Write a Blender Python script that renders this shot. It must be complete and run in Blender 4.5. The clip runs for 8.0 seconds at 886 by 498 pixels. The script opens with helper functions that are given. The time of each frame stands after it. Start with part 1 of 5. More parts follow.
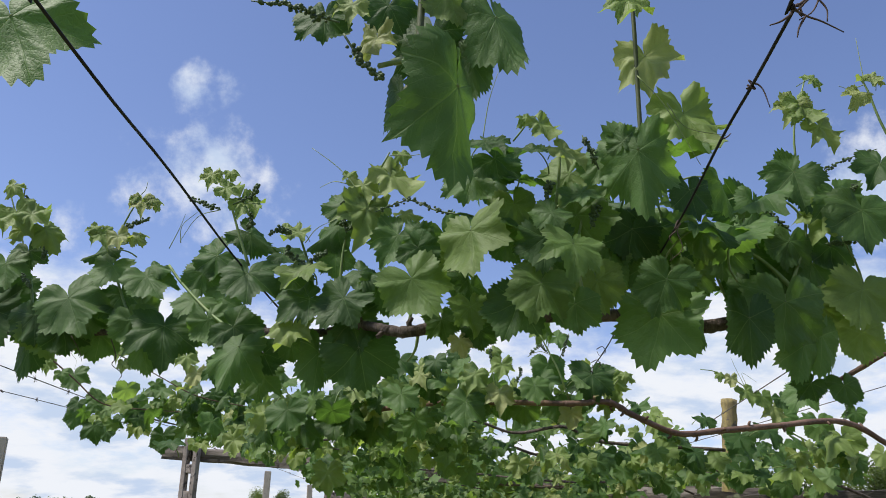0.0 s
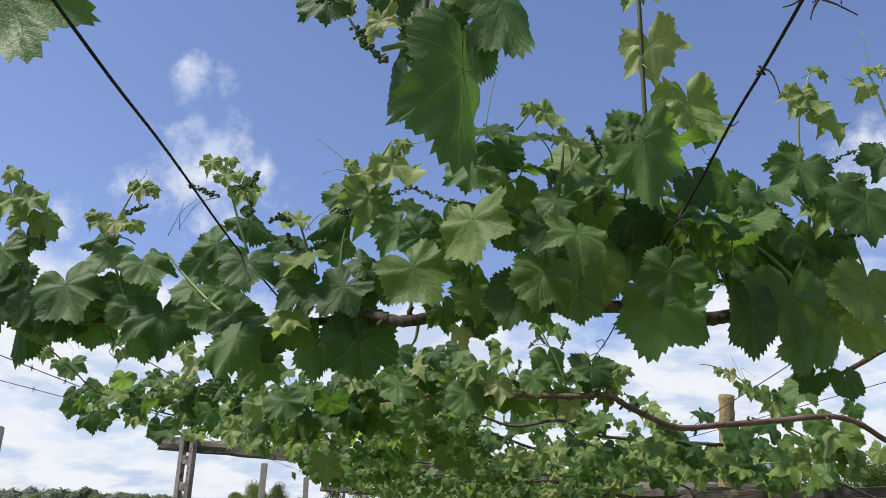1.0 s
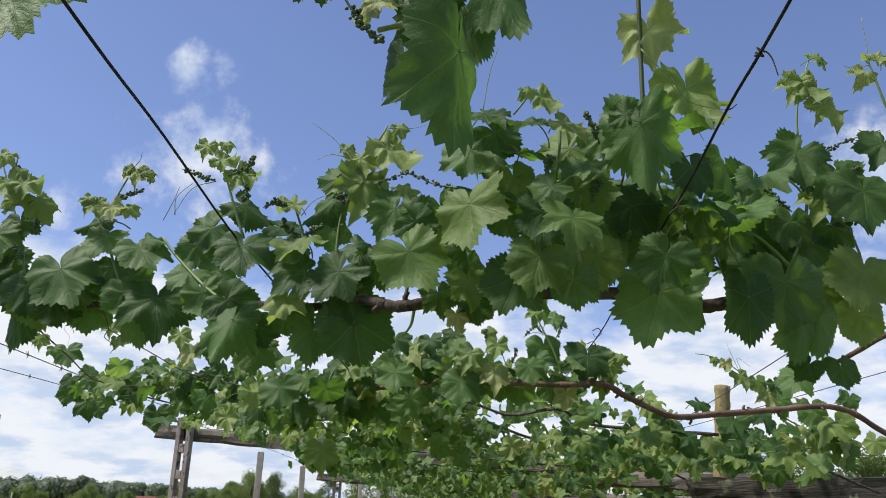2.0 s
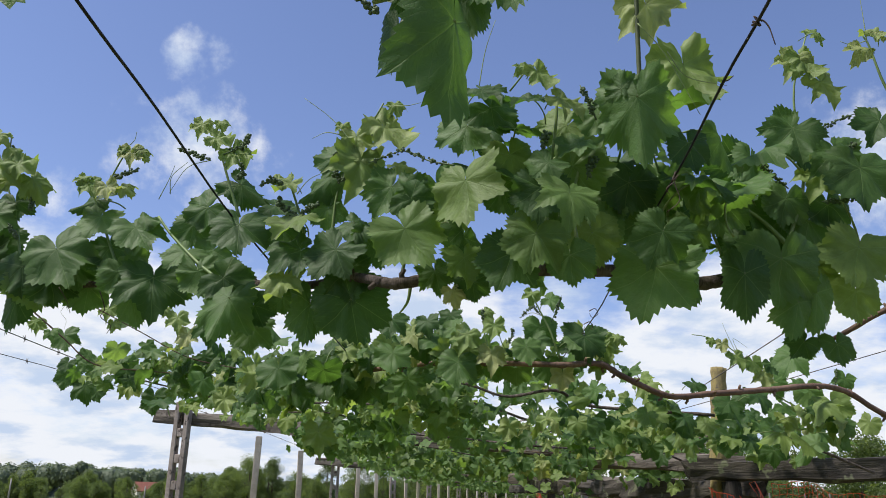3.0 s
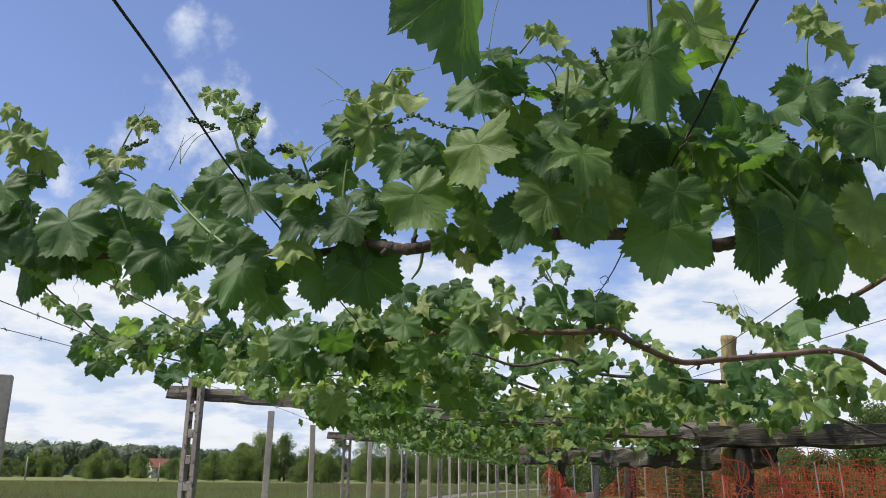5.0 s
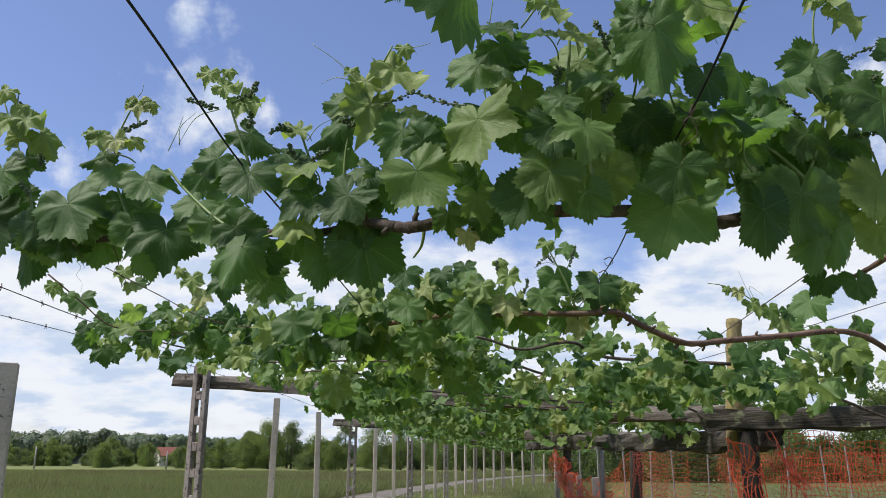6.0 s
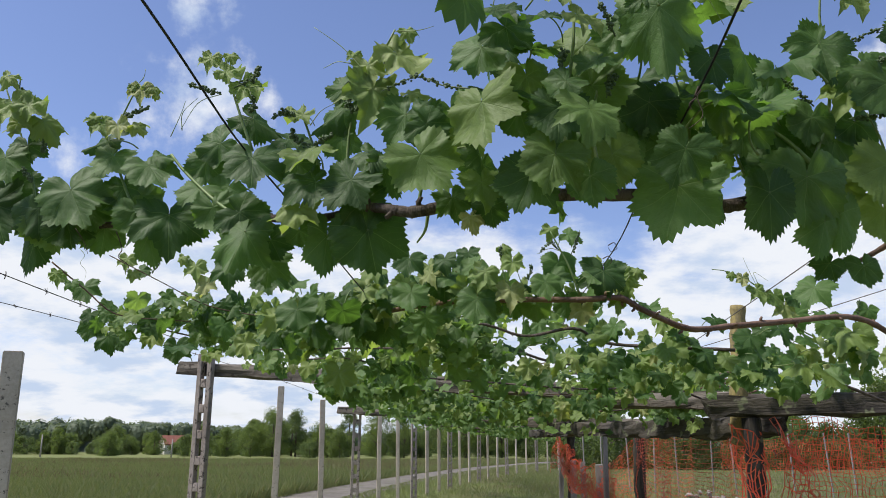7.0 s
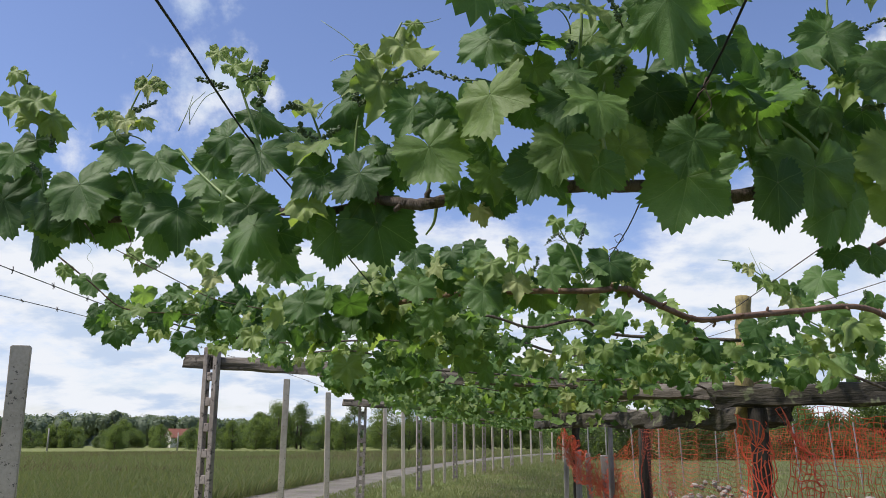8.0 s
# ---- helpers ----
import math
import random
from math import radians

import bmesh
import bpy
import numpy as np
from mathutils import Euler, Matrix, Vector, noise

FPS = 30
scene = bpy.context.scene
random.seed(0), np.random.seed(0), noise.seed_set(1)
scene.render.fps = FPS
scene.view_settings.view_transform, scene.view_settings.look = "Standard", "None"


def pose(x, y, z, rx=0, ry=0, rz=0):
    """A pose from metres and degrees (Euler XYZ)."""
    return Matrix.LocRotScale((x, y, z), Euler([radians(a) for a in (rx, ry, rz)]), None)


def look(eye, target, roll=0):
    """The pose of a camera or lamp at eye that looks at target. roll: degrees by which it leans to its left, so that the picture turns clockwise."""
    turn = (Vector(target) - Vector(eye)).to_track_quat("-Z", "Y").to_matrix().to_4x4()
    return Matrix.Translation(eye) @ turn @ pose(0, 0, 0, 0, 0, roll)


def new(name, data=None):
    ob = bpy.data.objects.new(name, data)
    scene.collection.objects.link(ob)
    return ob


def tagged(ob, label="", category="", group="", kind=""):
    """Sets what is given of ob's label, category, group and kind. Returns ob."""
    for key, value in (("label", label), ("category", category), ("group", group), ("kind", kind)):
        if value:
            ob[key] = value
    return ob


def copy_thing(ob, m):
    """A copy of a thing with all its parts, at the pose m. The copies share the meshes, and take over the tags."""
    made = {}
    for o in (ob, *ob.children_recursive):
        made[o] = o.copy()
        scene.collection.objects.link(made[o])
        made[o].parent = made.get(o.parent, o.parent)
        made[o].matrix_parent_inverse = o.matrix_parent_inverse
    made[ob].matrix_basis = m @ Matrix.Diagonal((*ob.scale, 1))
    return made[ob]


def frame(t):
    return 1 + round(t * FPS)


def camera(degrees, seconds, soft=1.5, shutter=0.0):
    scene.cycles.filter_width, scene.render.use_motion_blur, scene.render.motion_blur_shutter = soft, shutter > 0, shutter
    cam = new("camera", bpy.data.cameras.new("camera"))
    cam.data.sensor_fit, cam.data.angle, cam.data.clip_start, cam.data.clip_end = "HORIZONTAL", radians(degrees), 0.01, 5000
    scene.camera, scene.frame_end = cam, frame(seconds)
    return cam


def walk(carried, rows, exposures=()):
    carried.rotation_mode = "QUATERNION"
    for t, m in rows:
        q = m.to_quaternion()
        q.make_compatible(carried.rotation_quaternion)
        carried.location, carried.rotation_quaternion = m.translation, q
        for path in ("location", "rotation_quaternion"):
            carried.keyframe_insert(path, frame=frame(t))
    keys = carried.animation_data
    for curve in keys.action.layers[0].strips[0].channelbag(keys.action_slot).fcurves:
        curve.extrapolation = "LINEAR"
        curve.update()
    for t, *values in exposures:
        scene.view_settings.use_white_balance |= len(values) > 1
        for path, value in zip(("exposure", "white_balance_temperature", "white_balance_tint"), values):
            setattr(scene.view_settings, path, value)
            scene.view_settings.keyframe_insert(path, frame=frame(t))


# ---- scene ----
cam = camera(58.0, 8.0, soft=0.9)
PATH = [
    (0, (0.0134, -0.0392, 1.2387), (0.0179, 2.0709, 1.9914), 0.7),
    (0.5, (0.009, -0.0381, 1.2387), (0.0157, 2.0731, 1.988), 1.3),
    (1, (0.0078, -0.0246, 1.2331), (0.0179, 2.0899, 1.9712), 1.2),
    (1.5, (0.009, -0.019, 1.2298), (0.0246, 2.0989, 1.9578), 1.5),
    (3, (0.0123, -0.0101, 1.2118), (0.0392, 2.1246, 1.8883), 1.2),
    (3.5, (0.009, -0.0067, 1.2062), (0.0347, 2.1347, 1.8626), 1.0),
    (4, (0.0045, -0.0101, 1.2029), (0.0213, 2.137, 1.8424), 0.8),
    (4.5, (0.0045, -0.009, 1.1995), (0.0168, 2.1426, 1.8245), 0.7),
    (6, (0.0101, 0.0146, 1.1827), (0.0045, 2.1795, 1.7595), 0.2),
    (6.5, (0.0123, 0.0213, 1.1782), (0.0045, 2.1907, 1.7371), 0.1),
    (7, (0.009, 0.0213, 1.1771), (-0.0056, 2.1941, 1.7226), 0.1),
    (7.5, (0.0045, 0.0168, 1.1771), (-0.0134, 2.1918, 1.7114), 0.0),
    (8, (0.0, 0.0168, 1.176), (-0.0246, 2.1941, 1.7002), -0.2),
]
walk(cam, [(t, look(eye, target, roll)) for t, eye, target, roll in PATH], [(0, 0.0), (8, 0.0)])
# The eye stays under the edge of a low sloping vine pergola, tilts down and sinks a few centimetres.

# ---- world and sun ----
SUN_ELEV, SUN_TURN = radians(62), radians(252)
world = bpy.data.worlds.new("sky")
scene.world = world
world.use_nodes = True
wt = world.node_tree
wt.nodes.clear()


def node(tree, kind, **sets):
    n = tree.nodes.new(kind)
    for key, value in sets.items():
        if key == "op":
            n.operation = value
        elif key == "dt":
            n.data_type = value
        elif key == "blend":
            n.blend_type = value
    return n


def m2(tree, op, a, b=0.0, c=None, clamp=False):
    """A math node; a, b and c are sockets or numbers."""
    n = tree.nodes.new("ShaderNodeMath")
    n.operation, n.use_clamp = op, clamp
    for i, v in enumerate((a, b) if c is None else (a, b, c)):
        if isinstance(v, (int, float)):
            n.inputs[i].default_value = v
        else:
            tree.links.new(v, n.inputs[i])
    return n.outputs[0]


def v2(tree, op, a, b):
    n = tree.nodes.new("ShaderNodeVectorMath")
    n.operation = op
    for i, v in enumerate((a, b)):
        if isinstance(v, tuple):
            n.inputs[i].default_value = v
        else:
            tree.links.new(v, n.inputs[i])
    return n.outputs["Value"] if op in ("DOT_PRODUCT", "LENGTH", "DISTANCE") else n.outputs[0]


def mixc(tree, fac, a, b, blend="MIX"):
    n = tree.nodes.new("ShaderNodeMix")
    n.data_type, n.blend_type = "RGBA", blend
    for i, v in ((0, fac), (6, a), (7, b)):
        if isinstance(v, (int, float)):
            n.inputs[i].default_value = v
        elif isinstance(v, tuple):
            n.inputs[i].default_value = (*v, 1)
        else:
            tree.links.new(v, n.inputs[i])
    return n.outputs[2]


def noise_of(tree, vec, scale, detail=4.0, rough=0.55):
    n = tree.nodes.new("ShaderNodeTexNoise")
    n.inputs["Scale"].default_value, n.inputs["Detail"].default_value, n.inputs["Roughness"].default_value = scale, detail, rough
    if vec is not None:
        tree.links.new(vec, n.inputs["Vector"])
    return n.outputs["Fac"]


def ramp(tree, fac, lo, hi, a=0.0, b=1.0):
    n = tree.nodes.new("ShaderNodeMapRange")
    n.interpolation_type = "SMOOTHSTEP"
    for i, v in enumerate((fac, lo, hi, a, b)):
        if isinstance(v, (int, float)):
            n.inputs[i].default_value = v
        else:
            tree.links.new(v, n.inputs[i])
    return n.outputs[0]


def make_sky():
    t = wt
    sky = t.nodes.new("ShaderNodeTexSky")
    sky.sky_type, sky.sun_disc = "NISHITA", False
    sky.sun_elevation, sky.sun_rotation = SUN_ELEV, SUN_TURN
    sky.air_density, sky.dust_density, sky.ozone_density = 1.0, 0.6, 1.6
    base = mixc(t, 1.0, sky.outputs[0], SKY_TINT, "MULTIPLY")
    way = t.nodes.new("ShaderNodeTexCoord").outputs["Generated"]
    parts = t.nodes.new("ShaderNodeSeparateXYZ")
    t.links.new(way, parts.inputs[0])
    x, y, z = parts.outputs
    up = m2(t, "MAXIMUM", z, 0.0)
    lift = m2(t, "ADD", up, 0.26)
    flat = t.nodes.new("ShaderNodeCombineXYZ")
    t.links.new(m2(t, "DIVIDE", x, lift), flat.inputs[0])
    t.links.new(m2(t, "DIVIDE", y, lift), flat.inputs[1])
    big = noise_of(t, flat.outputs[0], 1.9, 10.0, 0.56)
    fine = noise_of(t, flat.outputs[0], 8.0, 7.0, 0.6)
    mass = m2(t, "ADD", m2(t, "MULTIPLY", big, 0.75), m2(t, "MULTIPLY", fine, 0.25))
    # a bank of fair-weather cloud low down, thinning out upwards
    edge = ramp(t, up, 0.215, 0.37, 0.365, 0.70)
    bank = ramp(t, m2(t, "SUBTRACT", mass, edge), -0.015, 0.15)
    puffs = None
    for px, py, pz, size, dense in WISPS:
        far = v2(t, "DISTANCE", way, (px, py, pz))
        blob = m2(t, "MULTIPLY", ramp(t, far, 0.0, size, 1.0, 0.0), dense)
        puffs = blob if puffs is None else m2(t, "MAXIMUM", puffs, blob)
    ragged = ramp(t, m2(t, "ADD", m2(t, "MULTIPLY", noise_of(t, way, 24.0, 8.0, 0.6), 1.0), m2(t, "MULTIPLY", puffs, 0.42)), 0.66, 1.12)
    wisp = m2(t, "MULTIPLY", ragged, ramp(t, puffs, 0.02, 0.35))
    cover = m2(t, "MINIMUM", m2(t, "ADD", bank, wisp), 1.0)
    grey = ramp(t, noise_of(t, flat.outputs[0], 4.2, 6.0, 0.55), 0.36, 0.55)
    white = mixc(t, grey, CLOUD_SHADE, CLOUD_LIT)
    out = mixc(t, cover, base, white)
    bg = t.nodes.new("ShaderNodeBackground")
    t.links.new(out, bg.inputs[0])
    bg.inputs[1].default_value = 0.1
    t.links.new(bg.outputs[0], t.nodes.new("ShaderNodeOutputWorld").inputs[0])


SKY_TINT = (1.48, 1.40, 1.64)
CLOUD_LIT, CLOUD_SHADE = (8.7, 9.0, 9.6), (5.6, 6.7, 8.6)
WISPS = [
    (-0.289, 0.824, 0.488, 0.060, 1.0),
    (-0.262, 0.830, 0.495, 0.045, 0.8),
    (-0.270, 0.880, 0.392, 0.13, 1.15),
    (-0.330, 0.862, 0.382, 0.10, 0.75),
    (-0.200, 0.915, 0.350, 0.07, 0.45),
    (-0.430, 0.845, 0.322, 0.06, 0.8),
    (0.490, 0.790, 0.362, 0.15, 1.15),
    (0.345, 0.860, 0.378, 0.06, 0.35),
]
make_sky()
sun = new("sun", bpy.data.lights.new("sun", "SUN"))
sun.data.energy, sun.data.angle, sun.data.color = 5.4, radians(10.0), (1.0, 0.95, 0.86)
sun.matrix_world = look((math.sin(SUN_TURN) * math.cos(SUN_ELEV) * 50, math.cos(SUN_TURN) * math.cos(SUN_ELEV) * 50, math.sin(SUN_ELEV) * 50), (0, 0, 0))


# ---- materials ----
def material(name):
    m = bpy.data.materials.new(name)
    m.use_nodes = True
    t = m.node_tree
    return m, t, t.nodes["Principled BSDF"]


def coords(t, kind="Object"):
    return t.nodes.new("ShaderNodeTexCoord").outputs[kind]


def bump(t, height, strength, distance, shader):
    b = t.nodes.new("ShaderNodeBump")
    b.inputs["Strength"].default_value, b.inputs["Distance"].default_value = strength, distance
    t.links.new(height, b.inputs["Height"])
    t.links.new(b.outputs[0], shader.inputs["Normal"])
    return b.outputs[0]


VEINS = (0.0, 52.0, -52.0, 112.0, -112.0)


def leaf_material(name, deep, mid, young, single, detail=True, glow=0.4):
    """Vine leaf: paler veins, puckered blade, a gloss on the upper side and light that comes through."""
    m, t, p = material(name)
    if single:
        rnd = t.nodes.new("ShaderNodeObjectInfo").outputs["Random"]
    else:
        rnd = t.nodes.new("ShaderNodeNewGeometry").outputs["Random Per Island"]
    tone = mixc(t, ramp(t, rnd, 0.1, 0.75), deep, mid)
    tone = mixc(t, ramp(t, rnd, 0.76, 0.97), tone, young)
    mottle = noise_of(t, coords(t), 9.0, 3.0)
    tone = mixc(t, m2(t, "MULTIPLY", mottle, 0.35), tone, tuple(c * 0.45 for c in deep))
    if detail:
        uv = coords(t, "UV")
        best, along = None, None
        for a in VEINS:
            c, s = math.cos(radians(a)), math.sin(radians(a))
            run = v2(t, "DOT_PRODUCT", uv, (s, -c, 0))
            off = m2(t, "ABSOLUTE", v2(t, "DOT_PRODUCT", uv, (c, s, 0)))
            off = m2(t, "ADD", off, m2(t, "MULTIPLY", m2(t, "LESS_THAN", run, 0.0), 9.0))
            if best is None:
                best, along = off, run
            else:
                nearer = m2(t, "LESS_THAN", off, best)
                along = m2(t, "ADD", m2(t, "MULTIPLY", nearer, run), m2(t, "MULTIPLY", m2(t, "SUBTRACT", 1.0, nearer), along))
                best = m2(t, "MINIMUM", off, best)
        main = ramp(t, m2(t, "ADD", best, m2(t, "MULTIPLY", noise_of(t, uv, 7.0, 2.0), 0.006)), 0.003, 0.011, 1.0, 0.0)
        wobble = m2(t, "MULTIPLY", noise_of(t, uv, 5.0, 3.0), 0.09)
        rib = m2(t, "PINGPONG", m2(t, "ADD", m2(t, "SUBTRACT", along, m2(t, "MULTIPLY", best, 1.05)), wobble), 0.055)
        side = ramp(t, rib, 0.0, 0.005, 1.0, 0.0)
        net = t.nodes.new("ShaderNodeTexVoronoi")
        net.feature = "DISTANCE_TO_EDGE"
        net.inputs["Scale"].default_value = 26.0
        t.links.new(uv, net.inputs["Vector"])
        mesh = ramp(t, net.outputs["Distance"], 0.0, 0.22)
        vein = m2(t, "MAXIMUM", main, m2(t, "MULTIPLY", side, 0.42))
        tone = mixc(t, m2(t, "MULTIPLY", vein, 0.36), tone, (0.20, 0.29, 0.11))
        swell = m2(t, "ADD", m2(t, "ADD", m2(t, "MULTIPLY", rib, 3.2), m2(t, "MULTIPLY", mesh, 0.12)), m2(t, "MULTIPLY", noise_of(t, uv, 15.0, 3.0), 0.9))
        norm = bump(t, m2(t, "SUBTRACT", swell, m2(t, "MULTIPLY", vein, 0.45)), 0.30, 0.004, p)
    else:
        norm = bump(t, noise_of(t, coords(t), 40.0, 2.0), 0.4, 0.01, p)
    t.links.new(tone, p.inputs["Base Color"])
    p.inputs["Roughness"].default_value = 0.55
    p.inputs["Specular IOR Level"].default_value = 0.32
    through_light = t.nodes.new("ShaderNodeBsdfTranslucent")
    t.links.new(mixc(t, 1.0, tone, (1.9, 2.0, 0.85), "MULTIPLY"), through_light.inputs[0])
    t.links.new(norm, through_light.inputs["Normal"])
    mx = t.nodes.new("ShaderNodeMixShader")
    mx.inputs[0].default_value = glow
    t.links.new(p.outputs[0], mx.inputs[1])
    t.links.new(through_light.outputs[0], mx.inputs[2])
    t.links.new(mx.outputs[0], t.nodes["Material Output"].inputs[0])
    return m


LEAF = leaf_material("vine_leaf", (0.048, 0.104, 0.026), (0.106, 0.194, 0.053), (0.175, 0.250, 0.068), True, True, 0.43)
LEAF_ROOF = leaf_material("roof_vine_leaf", (0.068, 0.130, 0.040), (0.156, 0.246, 0.088), (0.235, 0.300, 0.100), True, True, 0.48)
LEAF_YOUNG = leaf_material("young_vine_leaf", (0.18, 0.255, 0.07), (0.25, 0.31, 0.105), (0.34, 0.35, 0.16), True, True, 0.36)
LEAF_MASS = leaf_material("vine_foliage", (0.084, 0.155, 0.042), (0.142, 0.220, 0.075), (0.195, 0.265, 0.095), False, False, 0.42)
TREE_LEAF = leaf_material("tree_foliage", (0.100, 0.136, 0.058), (0.136, 0.178, 0.076), (0.17, 0.205, 0.094), False, False, 0.58)
TREE_LEAF_DARK = leaf_material("dark_tree_foliage", (0.082, 0.114, 0.058), (0.11, 0.148, 0.07), (0.14, 0.172, 0.084), False, False, 0.55)


def plain_material(name, a, b, scale, rough=0.8, relief=0.3, depth=0.004, stretch=(1, 1, 1), spots=None, metal=0.0, spec=0.3, per_object=0.0):
    """Two tones in broad patches and fine grain, with fine relief; spots adds a third tone in flecks."""
    m, t, p = material(name)
    mp = t.nodes.new("ShaderNodeMapping")
    mp.inputs["Scale"].default_value = stretch
    t.links.new(coords(t), mp.inputs[0])
    broad = noise_of(t, mp.outputs[0], scale, 5.0)
    grain = noise_of(t, mp.outputs[0], scale * 9, 4.0, 0.65)
    fac = ramp(t, m2(t, "ADD", m2(t, "MULTIPLY", broad, 0.6), m2(t, "MULTIPLY", grain, 0.4)), 0.36, 0.64)
    tone = mixc(t, fac, a, b)
    if spots:
        tone = mixc(t, ramp(t, noise_of(t, coords(t), spots[1], 3.0, 0.7), spots[2], spots[2] + 0.07), tone, spots[0])
    if per_object:
        rnd = t.nodes.new("ShaderNodeObjectInfo").outputs["Random"]
        tone = mixc(t, m2(t, "MULTIPLY", rnd, per_object), tone, tuple(c * 0.5 for c in a))
    t.links.new(tone, p.inputs["Base Color"])
    p.inputs["Roughness"].default_value, p.inputs["Metallic"].default_value = rough, metal
    p.inputs["Specular IOR Level"].default_value = spec
    bump(t, m2(t, "ADD", m2(t, "MULTIPLY", broad, 0.4), grain), relief, depth, p)
    return m


SHOOT = plain_material("green_shoot", (0.13, 0.20, 0.06), (0.19, 0.25, 0.09), 12, 0.5, 0.2, 0.002)
STEM = plain_material("brown_green_stem", (0.055, 0.075, 0.030), (0.095, 0.11, 0.045), 14, 0.6, 0.3, 0.002)
BARK = plain_material("vine_bark", (0.060, 0.046, 0.038), (0.17, 0.135, 0.11), 16, 0.9, 1.0, 0.008, (3, 3, 0.6))
CANE = plain_material("vine_cane", (0.10, 0.060, 0.042), (0.20, 0.125, 0.088), 14, 0.7, 0.5, 0.003)
BUD = plain_material("flower_bud", (0.050, 0.085, 0.035), (0.085, 0.125, 0.05), 40, 0.55, 0.2, 0.001)
TENDRIL = plain_material("tendril", (0.24, 0.29, 0.12), (0.19, 0.25, 0.08), 12, 0.5, 0.1, 0.001)
TENDRIL_DRY = plain_material("dry_tendril", (0.05, 0.035, 0.03), (0.10, 0.07, 0.055), 30, 0.8, 0.3, 0.001)
WIRE = plain_material("dark_wire", (0.018, 0.017, 0.020), (0.05, 0.042, 0.04), 30, 0.55, 0.4, 0.001, metal=0.6)
RUSTY = plain_material("rusty_wire", (0.10, 0.09, 0.09), (0.17, 0.14, 0.12), 30, 0.6, 0.4, 0.001, metal=0.4)
CONCRETE = plain_material("weathered_concrete", (0.44, 0.375, 0.30), (0.60, 0.52, 0.43), 5, 0.92, 0.7, 0.004, spots=((0.12, 0.105, 0.09), 26, 0.60), per_object=0.25)
CONCRETE_RED = plain_material("stained_concrete", (0.23, 0.19, 0.165), (0.36, 0.31, 0.275), 5, 0.92, 0.8, 0.004, spots=((0.085, 0.07, 0.06), 22, 0.56))
TIMBER = plain_material("weathered_timber", (0.080, 0.066, 0.053), (0.215, 0.19, 0.16), 3.0, 0.92, 1.0, 0.006, (0.35, 6, 6), spots=((0.055, 0.045, 0.038), 9, 0.60), per_object=0.3)
TIMBER_DARK = plain_material("dark_rotten_timber", (0.026, 0.023, 0.020), (0.090, 0.078, 0.064), 3.0, 0.95, 1.0, 0.008, (0.35, 6, 6), spots=((0.13, 0.14, 0.085), 7, 0.62))
TIMBER_POST = plain_material("dark_post_wood", (0.022, 0.019, 0.017), (0.075, 0.065, 0.055), 3.0, 0.95, 1.0, 0.008, (6, 6, 0.35), spots=((0.13, 0.13, 0.08), 7, 0.64))
LICHEN = plain_material("lichened_wood", (0.19, 0.155, 0.085), (0.36, 0.285, 0.11), 9, 0.95, 0.9, 0.006, (4, 4, 0.7), spots=((0.13, 0.11, 0.085), 12, 0.56))
NET = plain_material("orange_plastic_net", (0.50, 0.062, 0.028), (0.62, 0.115, 0.050), 4, 0.5, 0.1, 0.001)
STAKE = plain_material("grey_stake", (0.22, 0.20, 0.18), (0.38, 0.355, 0.33), 4, 0.9, 0.5, 0.004, (4, 4, 0.5), per_object=0.3)
TRUNK = plain_material("tree_bark", (0.07, 0.055, 0.04), (0.13, 0.10, 0.08), 3, 0.95, 0.6, 0.02)
PLASTER = plain_material("pale_plaster", (0.62, 0.58, 0.50), (0.70, 0.67, 0.60), 1, 0.9, 0.2, 0.004)
ROOF_TILE = plain_material("red_roof_tile", (0.17, 0.065, 0.05), (0.22, 0.09, 0.065), 2, 0.9, 0.4, 0.02)
# aerial haze painted into the leaf colour: paler and bluer than nearer trees
HAZED_FAR_LEAF = leaf_material("hazed_far_foliage", (0.105, 0.140, 0.088), (0.128, 0.164, 0.104), (0.155, 0.185, 0.118), False, False, 0.3)
RUBBLE = plain_material("pale_rubble", (0.25, 0.22, 0.195), (0.40, 0.36, 0.32), 6, 0.95, 0.8, 0.01, per_object=0.4)
GRAVEL = plain_material("gravel_road", (0.105, 0.094, 0.079), (0.185, 0.165, 0.142), 1.1, 0.95, 0.9, 0.03, spots=((0.10, 0.115, 0.05), 2.6, 0.57))
DARK_GLASS = plain_material("dark_window", (0.03, 0.035, 0.04), (0.05, 0.055, 0.06), 2, 0.2, 0.0, 0.001)


def ground_material():
    m, t, p = material("meadow_ground")
    o = coords(t)
    parts = t.nodes.new("ShaderNodeSeparateXYZ")
    t.links.new(o, parts.inputs[0])
    broad, grain = noise_of(t, o, 0.18, 5.0), noise_of(t, o, 5.0, 5.0, 0.7)
    grass = mixc(t, ramp(t, grain, 0.35, 0.65), (0.085, 0.115, 0.032), (0.145, 0.175, 0.058))
    grass = mixc(t, ramp(t, broad, 0.42, 0.60), grass, (0.135, 0.145, 0.060))
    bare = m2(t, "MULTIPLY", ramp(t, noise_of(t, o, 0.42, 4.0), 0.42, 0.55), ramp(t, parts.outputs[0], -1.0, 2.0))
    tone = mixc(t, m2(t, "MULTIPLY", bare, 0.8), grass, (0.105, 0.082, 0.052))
    tone = mixc(t, ramp(t, parts.outputs[1], 84, 96), tone, (0.155, 0.172, 0.066))
    t.links.new(tone, p.inputs["Base Color"])
    p.inputs["Roughness"].default_value, p.inputs["Specular IOR Level"].default_value = 0.95, 0.1
    bump(t, grain, 0.8, 0.04, p)
    return m


